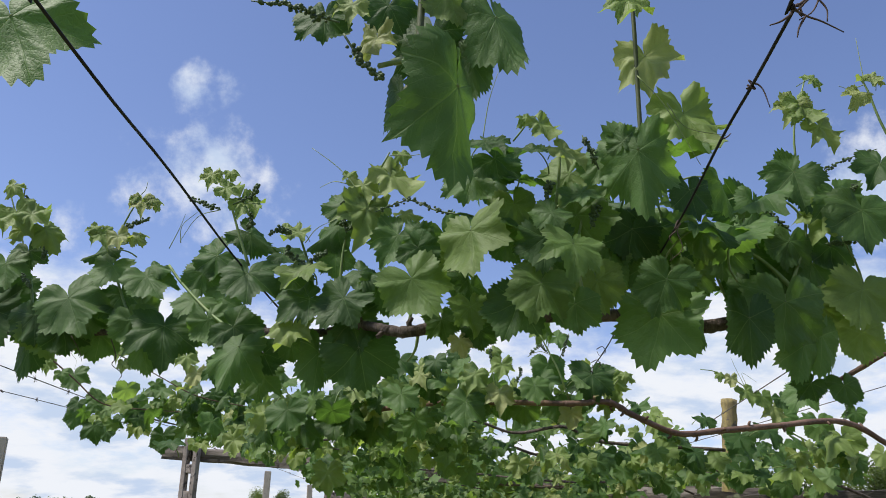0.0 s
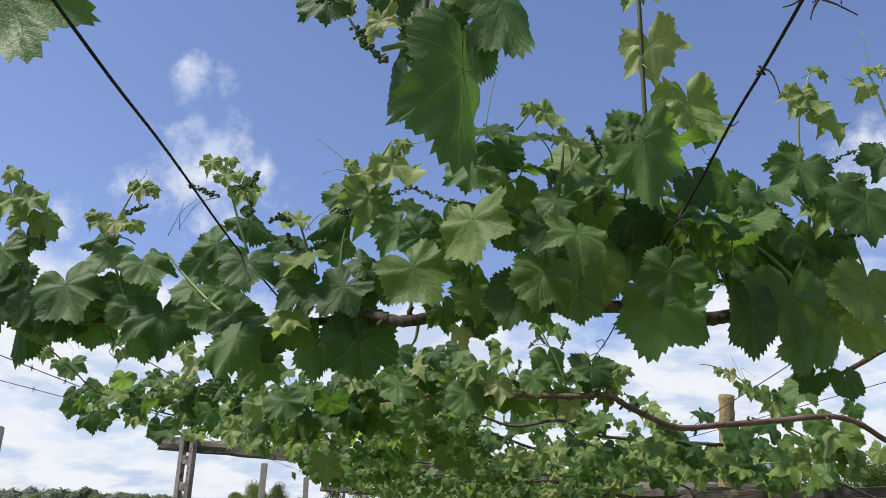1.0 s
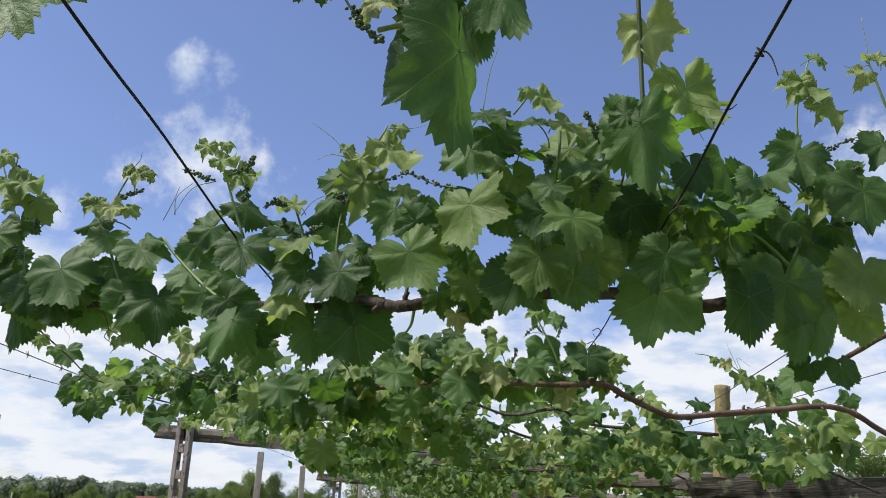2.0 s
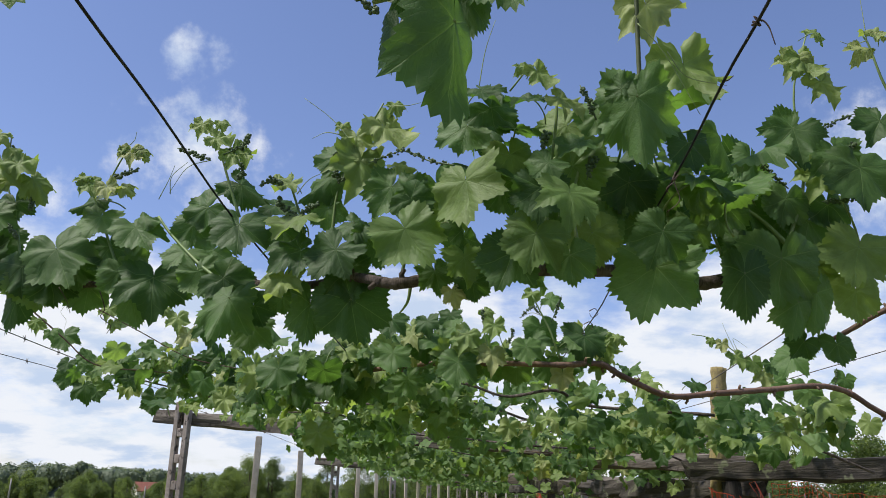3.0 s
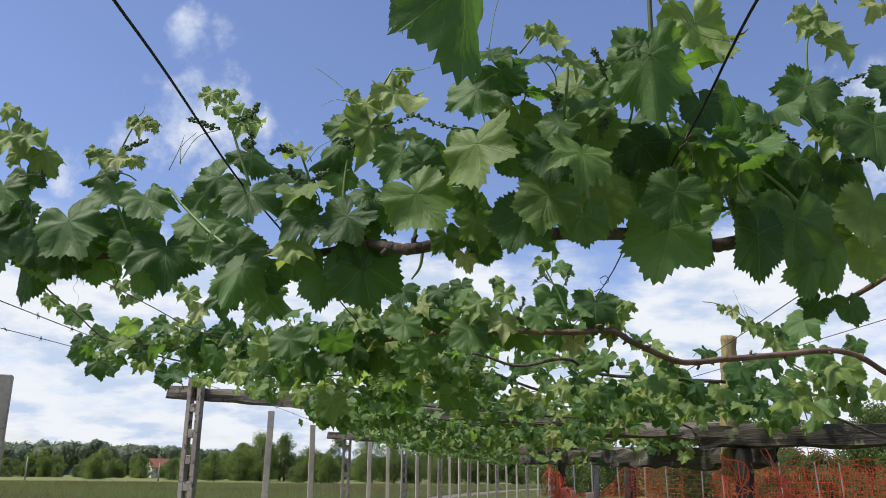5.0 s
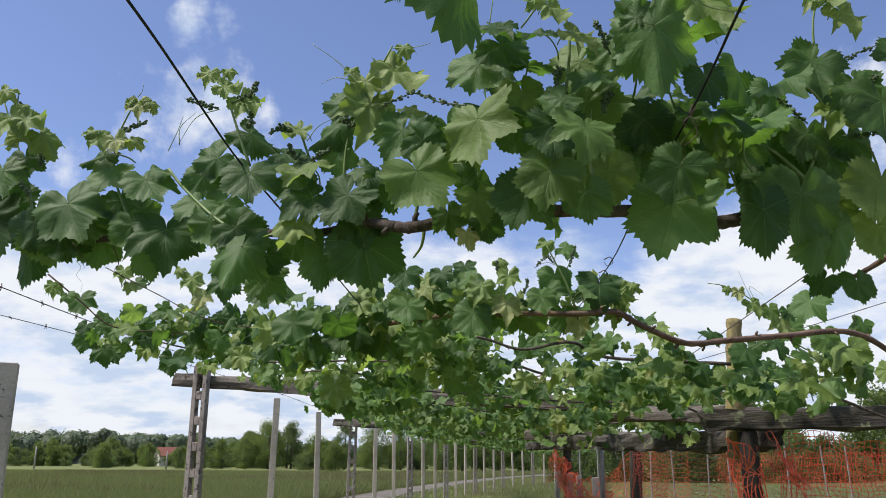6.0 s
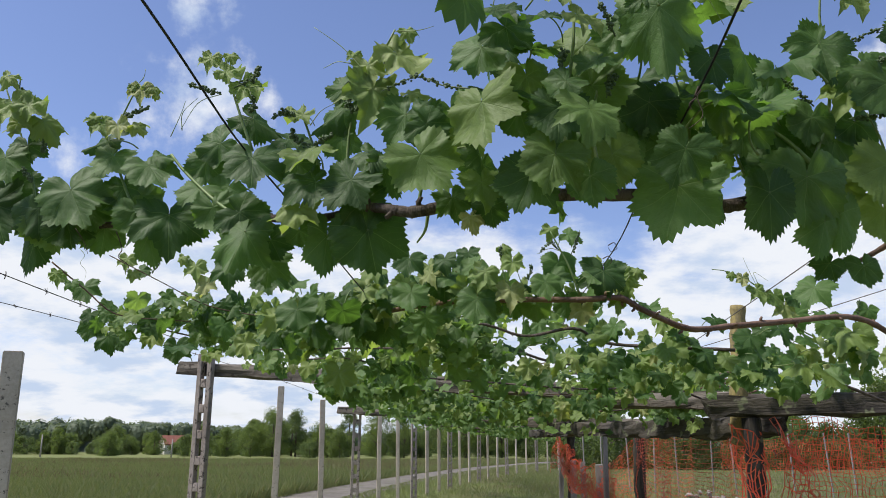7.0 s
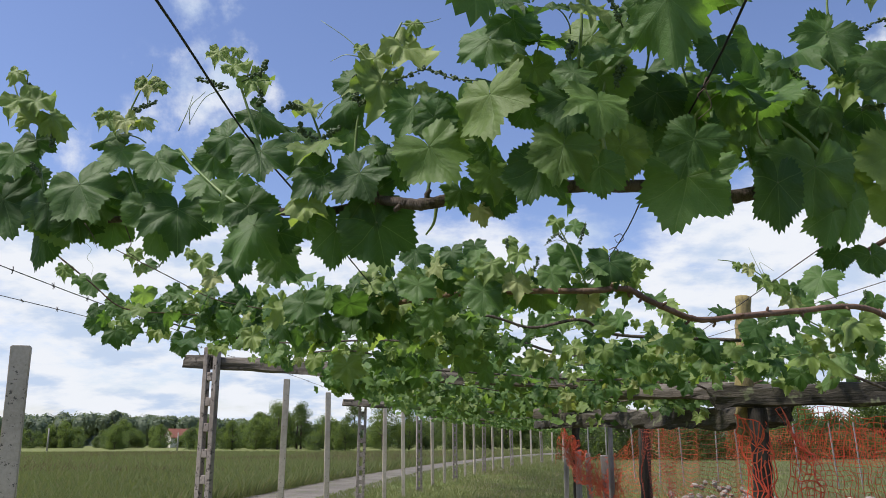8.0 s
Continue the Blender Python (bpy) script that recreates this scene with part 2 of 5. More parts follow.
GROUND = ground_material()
SEED = leaf_material("seed_stalks", (0.150, 0.130, 0.066), (0.200, 0.165, 0.090), (0.27, 0.215, 0.13), False, False, 0.2)
GRASS = leaf_material("grass_blades", (0.156, 0.184, 0.076), (0.212, 0.230, 0.108), (0.25, 0.225, 0.13), False, False, 0.3)


# ---- building helpers ----
def part(name, bm, mat, parent=None, label="", smooth=False):
    me = bpy.data.meshes.new(name)
    bm.to_mesh(me)
    bm.free()
    for x in (mat if isinstance(mat, (list, tuple)) else [mat]):
        me.materials.append(x)
    if smooth:
        for f in me.polygons:
            f.use_smooth = True
    ob = new(name, me)
    ob.parent = parent
    if label:
        ob["label"] = label
    return ob


def thing(name, place=(0, 0, 0), label="", category="", group="", kind=""):
    ob = new(name)
    ob.empty_display_size = 0.1
    ob.location = place
    return tagged(ob, label, category, group, kind)


def tube(bm, pts, r0, r1, sides=6, bumps=0.0, rng=None, mat_index=0, cap=True):
    """A round, tapering, slightly knotty tube along points."""
    pts = [Vector(p) for p in pts]
    rings = []
    for i, p in enumerate(pts):
        d = (pts[min(i + 1, len(pts) - 1)] - pts[max(i - 1, 0)]).normalized()
        side = d.cross(Vector((0.13, 0.31, 0.94)))
        if side.length < 0.05:
            side = d.cross(Vector((1, 0, 0)))
        side.normalize()
        up = d.cross(side)
        r = r0 + (r1 - r0) * i / max(1, len(pts) - 1)
        ring = []
        for k in range(sides):
            a = 2 * math.pi * k / sides
            q = r * (1 + (rng.uniform(-bumps, bumps) if bumps else 0))
            ring.append(bm.verts.new(p + (side * math.cos(a) + up * math.sin(a)) * q))
        rings.append(ring)
    for a, b in zip(rings, rings[1:]):
        for k in range(sides):
            f = bm.faces.new((a[k], a[(k + 1) % sides], b[(k + 1) % sides], b[k]))
            f.material_index, f.smooth = mat_index, True
    if cap:
        bm.faces.new(rings[0][::-1]).material_index = mat_index
        bm.faces.new(rings[-1]).material_index = mat_index


def curve_points(ctrl, n=4):
    """A smooth line through control points (Catmull-Rom)."""
    c = [Vector(p) for p in ctrl]
    c = [c[0] * 2 - c[1]] + c + [c[-1] * 2 - c[-2]]
    out = []
    for i in range(1, len(c) - 2):
        for k in range(n):
            s = k / n
            a, b, d, e = c[i - 1], c[i], c[i + 1], c[i + 2]
            out.append(0.5 * (2 * b + (d - a) * s + (2 * a - 5 * b + 4 * d - e) * s * s + (3 * b - a - 3 * d + e) * s ** 3))
    return out + [c[-2]]


def box(bm, lo, hi, wear=0.0, rng=None, mat_index=0):
    vs = []
    for x in (lo[0], hi[0]):
        for y in (lo[1], hi[1]):
            for z in (lo[2], hi[2]):
                j = [rng.uniform(-wear, wear) for _ in range(3)] if wear else (0, 0, 0)
                vs.append(bm.verts.new((x + j[0], y + j[1], z + j[2])))
    for q in ((0, 1, 3, 2), (4, 6, 7, 5), (0, 4, 5, 1), (2, 3, 7, 6), (0, 2, 6, 4), (1, 5, 7, 3)):
        bm.faces.new([vs[i] for i in q]).material_index = mat_index


# outline of a vine leaf: angle from the tip, reach from where the stalk joins
OUTLINE = ((0, 0.69), (7, 0.63), (15, 0.57), (27, 0.49), (40, 0.525), (52, 0.605), (62, 0.55), (84, 0.435), (100, 0.465), (114, 0.52), (132, 0.47), (150, 0.41), (166, 0.28), (176, 0.10), (180, 0.06))


def reach(a, lobing):
    a = abs(a)
    for (a0, r0), (a1, r1) in zip(OUTLINE, OUTLINE[1:]):
        if a <= a1:
            s = (a - a0) / (a1 - a0)
            r = r0 + (r1 - r0) * s
            return 0.5 + (r - 0.5) * lobing if a < 140 else r
    return 0.06


def leaf_data(name, seed, teeth=42, rings=(0.25, 0.5, 0.75, 1.0), lobing=1.0, cup=0.1, fold=0.14, wave=0.05, droop=0.1, stalk=True, mat=None, narrow=1.0):
    """One leaf blade, 1 across: it hangs tip down, its upper side to -y, its stalk at the origin."""
    rng = random.Random(seed)
    bm = bmesh.new()
    uvl = bm.loops.layers.uv.new("UVMap")
    n = teeth * 2 if teeth else 22
    skew, ph, ph2 = rng.uniform(-0.08, 0.08), rng.uniform(0, 6.3), rng.uniform(0, 6.3)
    bend_side = rng.uniform(-0.5, 0.5)
    edge = []
    for i in range(n):
        a = -180 + 360 * (i + 0.5) / n
        r = reach(a, lobing) * (1 + skew * math.sin(radians(a)) + 0.05 * math.sin(radians(a) * 2 + ph) + 0.04 * math.sin(radians(a) * 5 + ph2))
        if teeth:
            r *= 1 + (0.055 if i % 2 else -0.045) * rng.uniform(0.3, 1.6) * min(1, (180 - abs(a)) / 25)
        edge.append((a, r))

    def height(a, r):
        near = min(abs(a - v) for v in VEINS)
        x, z = r * math.sin(radians(a)), r * math.cos(radians(a))
        h = fold * 0.24 * r * math.sin(min(1, near / 26) * math.pi / 2) ** 2 - cup * r * r * 0.8
        h += wave * 2.6 * noise.noise((x * 2.1 + seed * 3.7, z * 2.1, seed)) * min(1, r * 3) + wave * 1.1 * noise.noise((x * 6 + seed, z * 6, seed * 2.0)) * min(1, r * 3)
        h += wave * r * r * 2.2 * math.sin(radians(a) * 3 + ph) + wave * r ** 3 * 3.5 * math.sin(radians(a) * 8 + ph2)
        h -= droop * max(0, math.cos(radians(a))) * r * r
        h += bend_side * x * abs(x)
        return h

    rows = [[bm.verts.new((0, 0, 0))]]
    for s in rings:
        row = []
        for a, r in edge:
            q = r * s if s == 1 else s * (0.35 * 0.5 + 0.65 * r) if abs(a) < 160 else r * s
            side = q * math.sin(radians(a))
            row.append(bm.verts.new((side * narrow, -height(a, q) + (math.hypot(side, 0.12) - 0.12) * 0.55 * math.sqrt(1 - narrow * narrow), -q * math.cos(radians(a)))))
        rows.append(row)
    faces = []
    for i in range(n - 1):
        faces.append(bm.faces.new((rows[0][0], rows[1][i], rows[1][i + 1])))
        for lo, hi in zip(rows[1:], rows[2:]):
            faces.append(bm.faces.new((lo[i], hi[i], hi[i + 1], lo[i + 1])))
    for f in faces:
        f.smooth = True
        for l in f.loops:
            l[uvl].uv = (l.vert.co.x / narrow, l.vert.co.z)
    if stalk:
        bend = rng.uniform(-0.15, 0.15)
        tube(bm, curve_points([(0, 0.0, 0.0), (bend * 0.5, 0.12, 0.16), (bend, 0.34, 0.30), (bend * 1.6, 0.55, 0.34)], 3), 0.014, 0.018, 5, mat_index=1)
    me = bpy.data.meshes.new(name)
    bm.to_mesh(me)
    bm.free()
    me.materials.append(mat or LEAF)
    if stalk:
        me.materials.append(SHOOT)
    return me


FULL = [leaf_data("leaf", 10 + i, lobing=rl, cup=c, fold=f, wave=w, droop=d) for i, (rl, c, f, w, d) in enumerate((
    (0.9, 0.22, 0.24, 0.06, 0.18), (1.2, 0.10, 0.20, 0.075, 0.26), (0.6, 0.30, 0.24, 0.055, 0.12), (1.4, -0.12, 0.22, 0.08, 0.30),
    (0.5, 0.34, 0.18, 0.065, 0.06), (1.1, -0.20, 0.26, 0.07, 0.34), (0.8, 0.20, 0.30, 0.055, 0.20), (1.0, 0.42, 0.24, 0.085, 0.20)))]
FULL += [leaf_data("leaf", 30, lobing=0.5, cup=0.05, fold=0.10, wave=0.05, droop=0.2, narrow=0.62), leaf_data("leaf", 31, lobing=0.9, cup=0.1, fold=0.10, wave=0.08, droop=0.1, narrow=0.75)]
YOUNG = [leaf_data("leaf", 40 + i, teeth=34, lobing=1.6, cup=c, fold=0.3, wave=0.12, droop=d, mat=LEAF_YOUNG) for i, (c, d) in enumerate(((0.2, 0.3), (-0.2, 0.1), (0.5, 0.4), (0.1, 0.6)))]
MIDDLE = [leaf_data("leaf", 60 + i, teeth=20, rings=(0.5, 1.0), lobing=rl, cup=c, fold=0.18, wave=0.08, droop=0.12, stalk=False, mat=LEAF_ROOF) for i, (rl, c) in enumerate(((0.9, 0.1), (1.1, -0.1), (0.7, 0.2), (1.0, 0.3)))]


def leaf_pose(x, y, z, size, spin=0, lean=25, turn=0):
    """spin: where the tip points, 0 down, 90 to the right; lean: how far the upper side faces up; turn: about the upright."""
    return pose(x, y, z, 0, 0, turn) @ pose(0, 0, 0, -lean, 0, 0) @ pose(0, 0, 0, 0, -spin, 0) @ Matrix.Diagonal((size, size, size, 1))


def hang_leaf(parent, m, data, name="leaf"):
    ob = new(name, data)
    ob.parent = parent
    ob.matrix_basis = m
    return ob


def bead_cluster(parent, pts, rng, size=0.0039, beads=52):
    """A flower cluster before bloom: a stalk set with small green buds."""
    line = curve_points(pts, 5)
    bm = bmesh.new()
    tube(bm, line, 0.0016, 0.0009, 5)
    for i in range(beads):
        s = 0.22 + 0.78 * i / beads
        c = line[min(len(line) - 1, int(s * (len(line) - 1)))]
        a = Vector((rng.gauss(0, 1), rng.gauss(0, 1), rng.gauss(0, 1))).normalized() * rng.uniform(0.6, 2.0) * size * (1.35 - 0.7 * s)
        bmesh.ops.create_icosphere(bm, subdivisions=1, radius=size * rng.uniform(0.55, 0.95), matrix=Matrix.Translation(c + a))
    ob = part("inflorescence", bm, BUD, parent, "tight green flower buds", True)
    ob["kind"] = "stuff"
    return ob


def tendril(parent, pts, thick=0.0011, dry=False):
    bm = bmesh.new()
    tube(bm, curve_points(pts, 5), thick, thick * 0.45, 5)
    return part("tendril", bm, TENDRIL_DRY if dry else TENDRIL, parent, "dry brown tendril" if dry else "pale thin tendril")


def shoot_of(parent, pts, r0=0.0035, r1=0.0018, mat=None, name="shoot"):
    bm = bmesh.new()
    tube(bm, curve_points(pts, 4), r0, r1, 7)
    return part(name, bm, mat or SHOOT, parent)


# ---- ground ----
def bare_bump(x, y):
    return 0.03 * noise.noise((x * 0.25, y * 0.25, 0.0)) + 0.02 * noise.noise((x, y, 3.0))


def make_ground():
    bm = bmesh.new()
    xs = [-3000, -900, -300, -120, -60, -30] + [-20 + i * 1.0 for i in range(51)] + [40, 60, 120, 300, 900, 3000]
    ys = [-3000, -300, -60, -20, -8] + [-4 + i * 1.0 for i in range(95)] + [100, 120, 160, 260, 500, 1200, 3000]
    grid = [[bm.verts.new((x, y, bare_bump(x, y) if abs(x) < 30 and y < 90 else 0)) for y in ys] for x in xs]
    for i in range(len(xs) - 1):
        for j in range(len(ys) - 1):
            bm.faces.new((grid[i][j], grid[i + 1][j], grid[i + 1][j + 1], grid[i][j + 1]))
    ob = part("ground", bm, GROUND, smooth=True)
    tagged(ob, "rough mown grass with bare brown patches", "ground", kind="structure")


make_ground()


def road_x(y):
    return -4.2 + 0.0022 * y * y


def make_road():
    bm = bmesh.new()
    last = None
    for i in range(100):
        y = -12 + i * 1.1
        w = 1.24 + 0.3 * noise.noise((0, y * 0.6, 0))
        x = road_x(y)
        row = [bm.verts.new((x + k * w, y, 0.012 + (0.02 if abs(k) < 0.9 else -0.05))) for k in (-1.05, -0.8, -0.5, -0.2, 0.2, 0.5, 0.8, 1.05)]
        if last:
            for a in range(7):
                bm.faces.new((last[a], last[a + 1], row[a + 1], row[a]))
        last = row
    tagged(part("road", bm, GRAVEL, smooth=True), "pale grey gravel farm track curving past the posts", "track", kind="structure")


make_road()


def grass_field(name, label, count, area, tall, seed, mat=GRASS):
    """Blades and seed stalks in one sheet of stuff; area gives x, y for two random numbers, or nothing."""
    rng = random.Random(seed)
    verts, faces = [], []
    while len(faces) < count:
        spot = area(rng)
        if spot is None:
            continue
        x, y = spot
        far = 1 + y * 0.022
        h, w, a = tall * rng.uniform(0.5, 1.25), 0.0014 * far * rng.uniform(0.6, 1.6), rng.uniform(0, 6.28)
        dx, dy = math.cos(a) * w, math.sin(a) * w
        lx, ly = rng.gauss(0, 0.28) * h, rng.gauss(0, 0.28) * h
        i = len(verts)
        verts += [(x - dx, y - dy, -0.01), (x + dx, y + dy, -0.01), (x + dx * 0.7 + lx * 0.4, y + dy * 0.7 + ly * 0.4, h * 0.6), (x + lx, y + ly, h)]
        faces += [(i, i + 1, i + 2), (i, i + 2, i + 3)]
    me = bpy.data.meshes.new(name)
    me.from_pydata(verts, [], faces)
    me.materials.append(mat)
    tagged(new(name, me), label, "grass", kind="stuff")


def meadow_spot(rng):
    y = 12 + 75 * rng.random() ** 1.6
    x = road_x(y) - 0.85 - (0.66 * y) * rng.random() ** 1.3
    return x, y


def far_meadow_spot(rng):
    y = 60 + 26 * rng.random()
    x = road_x(min(y, 75)) - 2 - 95 * rng.random()
    return x, y


def verge_spot(rng):
    y = 15 + 55 * rng.random() ** 1.5
    x = road_x(y) + 0.80 + rng.random() ** 1.4 * (4 + 0.1 * y)
    return x, y


grass_field("tall_grass", "tall meadow grass gone to seed beside the track", 440000, meadow_spot, 0.34, 5)
grass_field("tall_grass", "tall meadow grass far across the field", 30000, far_meadow_spot, 0.32, 6)


def seed_spot(rng):
    y = 26 + 56 * rng.random()
    x = road_x(y) - 1.6 - (0.7 * y) * rng.random() ** 1.2
    return (x, y) if noise.noise((x * 0.09, y * 0.07, 2.0)) + rng.gauss(0, 0.2) > 0.02 else None


grass_field("seed_stalks", "reddish brown seed stalks over the meadow grass", 64000, seed_spot, 0.38, 9, SEED)


def plot_spot(rng):
    y = 6.5 + 40 * rng.random() ** 1.4
    return 2.4 + rng.random() * (7 + 0.35 * y), y


grass_field("short_grass", "thin rough grass inside the netted plot", 80000, plot_spot, 0.16, 8)
grass_field("short_grass", "short rough grass on the verge", 110000, verge_spot, 0.10, 7)


# ---- posts ----
def post_x(y):
    d = min(y, 60.0) - 7.64
    return -2.32 + 0.128 * d - 0.00165 * d * d + 0.000093 * d ** 3


def plain_post(height, w, lean_x=0.0):
    bm = bmesh.new()
    rng = random.Random(int(height * 1000))
    box(bm, (-w / 2, -w / 2, -0.3), (w / 2, w / 2, height), 0.003, rng)
    bmesh.ops.bevel(bm, geom=bm.edges[:], offset=0.006, segments=2, affect="EDGES")
    bmesh.ops.subdivide_edges(bm, edges=[e for e in bm.edges if e.calc_length() > 1], cuts=6)
    for v in bm.verts:
        v.co += Vector((noise.noise(v.co * 6), noise.noise(v.co * 6 + Vector((5, 0, 0))), 0)) * 0.004
    return bm


def ladder_post(height, w, depth=0.07):
    """Two concrete legs joined by rungs every quarter of a metre, as such posts are cast."""
    bm = bmesh.new()
    rng = random.Random(3)
    leg = w * 0.315
    for s in (-1, 1):
        box(bm, (s * w / 2 - (leg if s > 0 else 0), -depth / 2, -0.3), (s * w / 2 + (leg if s < 0 else 0), depth / 2, height), 0.003, rng)
    z = height - 0.045
    while z > 0:
        box(bm, (-w / 2 + leg, -depth / 2 + 0.002, z - 0.04), (w / 2 - leg, depth / 2 - 0.002, z + 0.04), 0.002, rng)
        z -= 0.235
    bmesh.ops.bevel(bm, geom=bm.edges[:], offset=0.005, segments=1, affect="EDGES")
    return bm


def posts():
    group = "posts along the track"
    first = part("concrete_post", plain_post(1.92, 0.075), CONCRETE)
    tagged(first, "slim square grey concrete vineyard post", "post", group)
    first.location = (post_x(9.84), 9.84, 0)
    first.rotation_euler = (0, radians(0.8), radians(12))
    lad = part("ladder_post", ladder_post(2.06, 0.15), CONCRETE_RED)
    tagged(lad, "weathered concrete ladder post with square holes", "post", group)
    lad.location = (-2.295, 7.64, 0)
    lad.rotation_euler = (0, radians(0.2), radians(-14))
    near = part("concrete_post", plain_post(1.79, 0.12), CONCRETE)
    tagged(near, "stout square grey concrete post standing clear of the leaves", "post", group)
    near.location = (-2.79, 5.2, 0)
    near.rotation_euler = (radians(-0.5), radians(-0.6), radians(24))
    rng = random.Random(8)
    for i in range(1, 27):
        y = 9.84 + 2.03 * i
        kind = lad if i % 3 == 2 else first
        x = post_x(y)
        c = copy_thing(kind, pose(x, y, rng.uniform(-0.06, 0.02), rng.uniform(-0.6, 0.6), rng.uniform(-0.8, 0.8), rng.uniform(4, 16)))
        if kind is lad:
            c.scale = (0.95, 1, 0.95)


posts()


# ---- timber ----
def rough_beam(a, b, w, h, seed, sag=0.0, wear=0.028):
    """A split, weathered timber from a to b, thicker here and thinner there, with uneven ends."""
    rng = random.Random(seed)
    a, b = Vector(a), Vector(b)
    d = (b - a).normalized()
    side = d.cross(Vector((0, 0, 1))).normalized()
    up = side.cross(d)
    n = max(6, int((b - a).length / 0.07))
    bm = bmesh.new()
    last = None
    prof = [(-1, -0.8), (-0.75, -1), (0.1, -1.02), (0.8, -1), (1, -0.7), (1.02, 0.1), (1, 0.75), (0.7, 1), (-0.1, 0.97), (-0.8, 1), (-1, 0.7), (-0.96, 0)]
    for i in range(n + 1):
        s = i / n
        c = a.lerp(b, s) - Vector((0, 0, sag * 4 * s * (1 - s)))
        k = 1 + 0.12 * noise.noise((seed * 3.1, s * (b - a).length * 1.3, 0))
        row = []
        for j, (u, v) in enumerate(prof):
            q = 1 + wear * 12 * noise.noise((seed * 1.7 + j * 0.9, s * (b - a).length * 3.4, j * 0.37))
            row.append(bm.verts.new(c + side * (u * w / 2 * k * q) + up * (v * h / 2 * k * q) + (d * rng.uniform(-0.03, 0.03) if i in (0, n) else Vector())))
        if last:
            for j in range(12):
                bm.faces.new((last[j], last[(j + 1) % 12], row[(j + 1) % 12], row[j]))
        else:
            bm.faces.new(row[::-1])
        last = row
    bm.faces.new(last)
    bmesh.ops.recalc_face_normals(bm, faces=bm.faces[:])
    return bm


def beam(a, b, w, h, seed, mat=None, label="", sag=0.0, name="cross_beam"):
    """The mesh lies along its own x axis, so that the grain runs with the timber."""
    a, b = Vector(a), Vector(b)
    length = (b - a).length
    ob = part(name, rough_beam((0, 0, 0), (length, 0, 0), w, h, seed, sag, 0.05 if mat else 0.028), mat or TIMBER)
    ob.matrix_basis = Matrix.Translation(a) @ (b - a).to_track_quat("X", "Z").to_matrix().to_4x4()
    return tagged(ob, label or "grey weathered timber beam under the vine roof", "beam", "beams of the pergola")


beam((-2.60, 7.84, 1.945), (2.6, 6.15, 1.51), 0.10, 0.12, 1, label="grey split timber beam bolted to the ladder post")
beam((-1.85, 13.86, 1.83), (3.1, 12.9, 1.50), 0.10, 0.11, 2)
beam((-0.55, 20.0, 1.80), (3.4, 19.4, 1.55), 0.10, 0.11, 3)
beam((0.5, 26.0, 1.80), (4.2, 25.4, 1.55), 0.10, 0.11, 4)
beam((1.56, 4.92, 1.42), (3.6, 4.2, 1.455), 0.11, 0.125, 5, TIMBER_DARK, "thick dark rotten timber with a pale split end")
beam((1.25, 9.6, 1.43), (2.02, 5.0, 1.335), 0.11, 0.125, 6, TIMBER_DARK, "dark sagging timber rail along the old posts", 0.03)
beam((1.5, 14.6, 1.45), (1.75, 8.6, 1.41), 0.11, 0.12, 7, TIMBER_DARK, "dark sagging timber rail along the old posts")
beam((1.0, 9.9, 1.50), (3.2, 8.6, 1.43), 0.10, 0.11, 8)


def round_post(x, y, height, r, seed, mat, label, lean=(0, 0), name="wooden_post", base=0.0):
    rng = random.Random(seed)
    bm = bmesh.new()
    pts = [(noise.noise((seed, z * 0.8, 0)) * 0.03 + lean[0] * z, noise.noise((seed, z * 0.8, 9)) * 0.03 + lean[1] * z, z) for z in [-0.2 + i * (height + 0.2) / 28 for i in range(29)]]
    tube(bm, pts, r * 1.08, r * 0.92, 11, 0.13, rng)
    ob = part(name, bm, mat)
    ob.location = (x, y, base)
    return tagged(ob, label, "post")


round_post(1.774, 4.98, 0.645, 0.050, 21, LICHEN, "old wooden post stub crusted with yellow lichen on the beam", (0.085, 0), base=1.405)
round_post(1.755, 4.84, 1.36, 0.056, 22, TIMBER_POST, "dark knotty wooden post under the heavy beam", (0.03, 0))
round_post(2.27, 9.8, 1.40, 0.07, 23, TIMBER_POST, "dark wooden post wrapped in orange netting")
round_post(2.03, 13.6, 1.42, 0.07, 24, TIMBER_POST, "dark wooden post at the netting's far end")


# ---- wires ----
def sagging(a, b, sag, n=24):
    a, b = Vector(a), Vector(b)
    return [a.lerp(b, i / n) - Vector((0, 0, sag * 4 * (i / n) * (1 - i / n))) for i in range(n + 1)]


def strand(name, pts, r, mat, label, barbs=0, seed=0):
    bm = bmesh.new()
    tube(bm, pts, r, r, 6)
    ob = part(name, bm, mat)
    tagged(ob, label, "wire", "wires of the pergola")
    rng = random.Random(seed)
    for i in range(barbs):
        s = (i + 0.5) / barbs * (len(pts) - 1)
        k = int(s)
        p = Vector(pts[k]).lerp(Vector(pts[min(k + 1, len(pts) - 1)]), s - k)
        b = bmesh.new()
        for _ in range(2):
            d = Vector((rng.gauss(0, 0.5), rng.gauss(0, 0.4), rng.gauss(0, 1))).normalized() * 0.018
            tube(b, [p - d, p + d * 0.1 + Vector((0.004, 0, 0)), p + d], 0.002, 0.0014, 4)
        bmesh.ops.create_icosphere(b, subdivisions=1, radius=0.0062, matrix=Matrix.Translation(p))
        part("barb", b, mat, ob)
    return ob


# the bay behind the eye, whose beam carries the two near wires
beam((-2.6, -1.55, 1.90), (2.2, -1.62, 1.66), 0.10, 0.11, 9, label="grey timber beam that carries the near wires")
round_post(2.05, -1.5, 1.66, 0.065, 25, TIMBER_POST, "dark wooden post carrying the near beam")
round_post(-2.45, -1.5, 1.86, 0.06, 26, TIMBER_POST, "dark wooden post carrying the near beam")


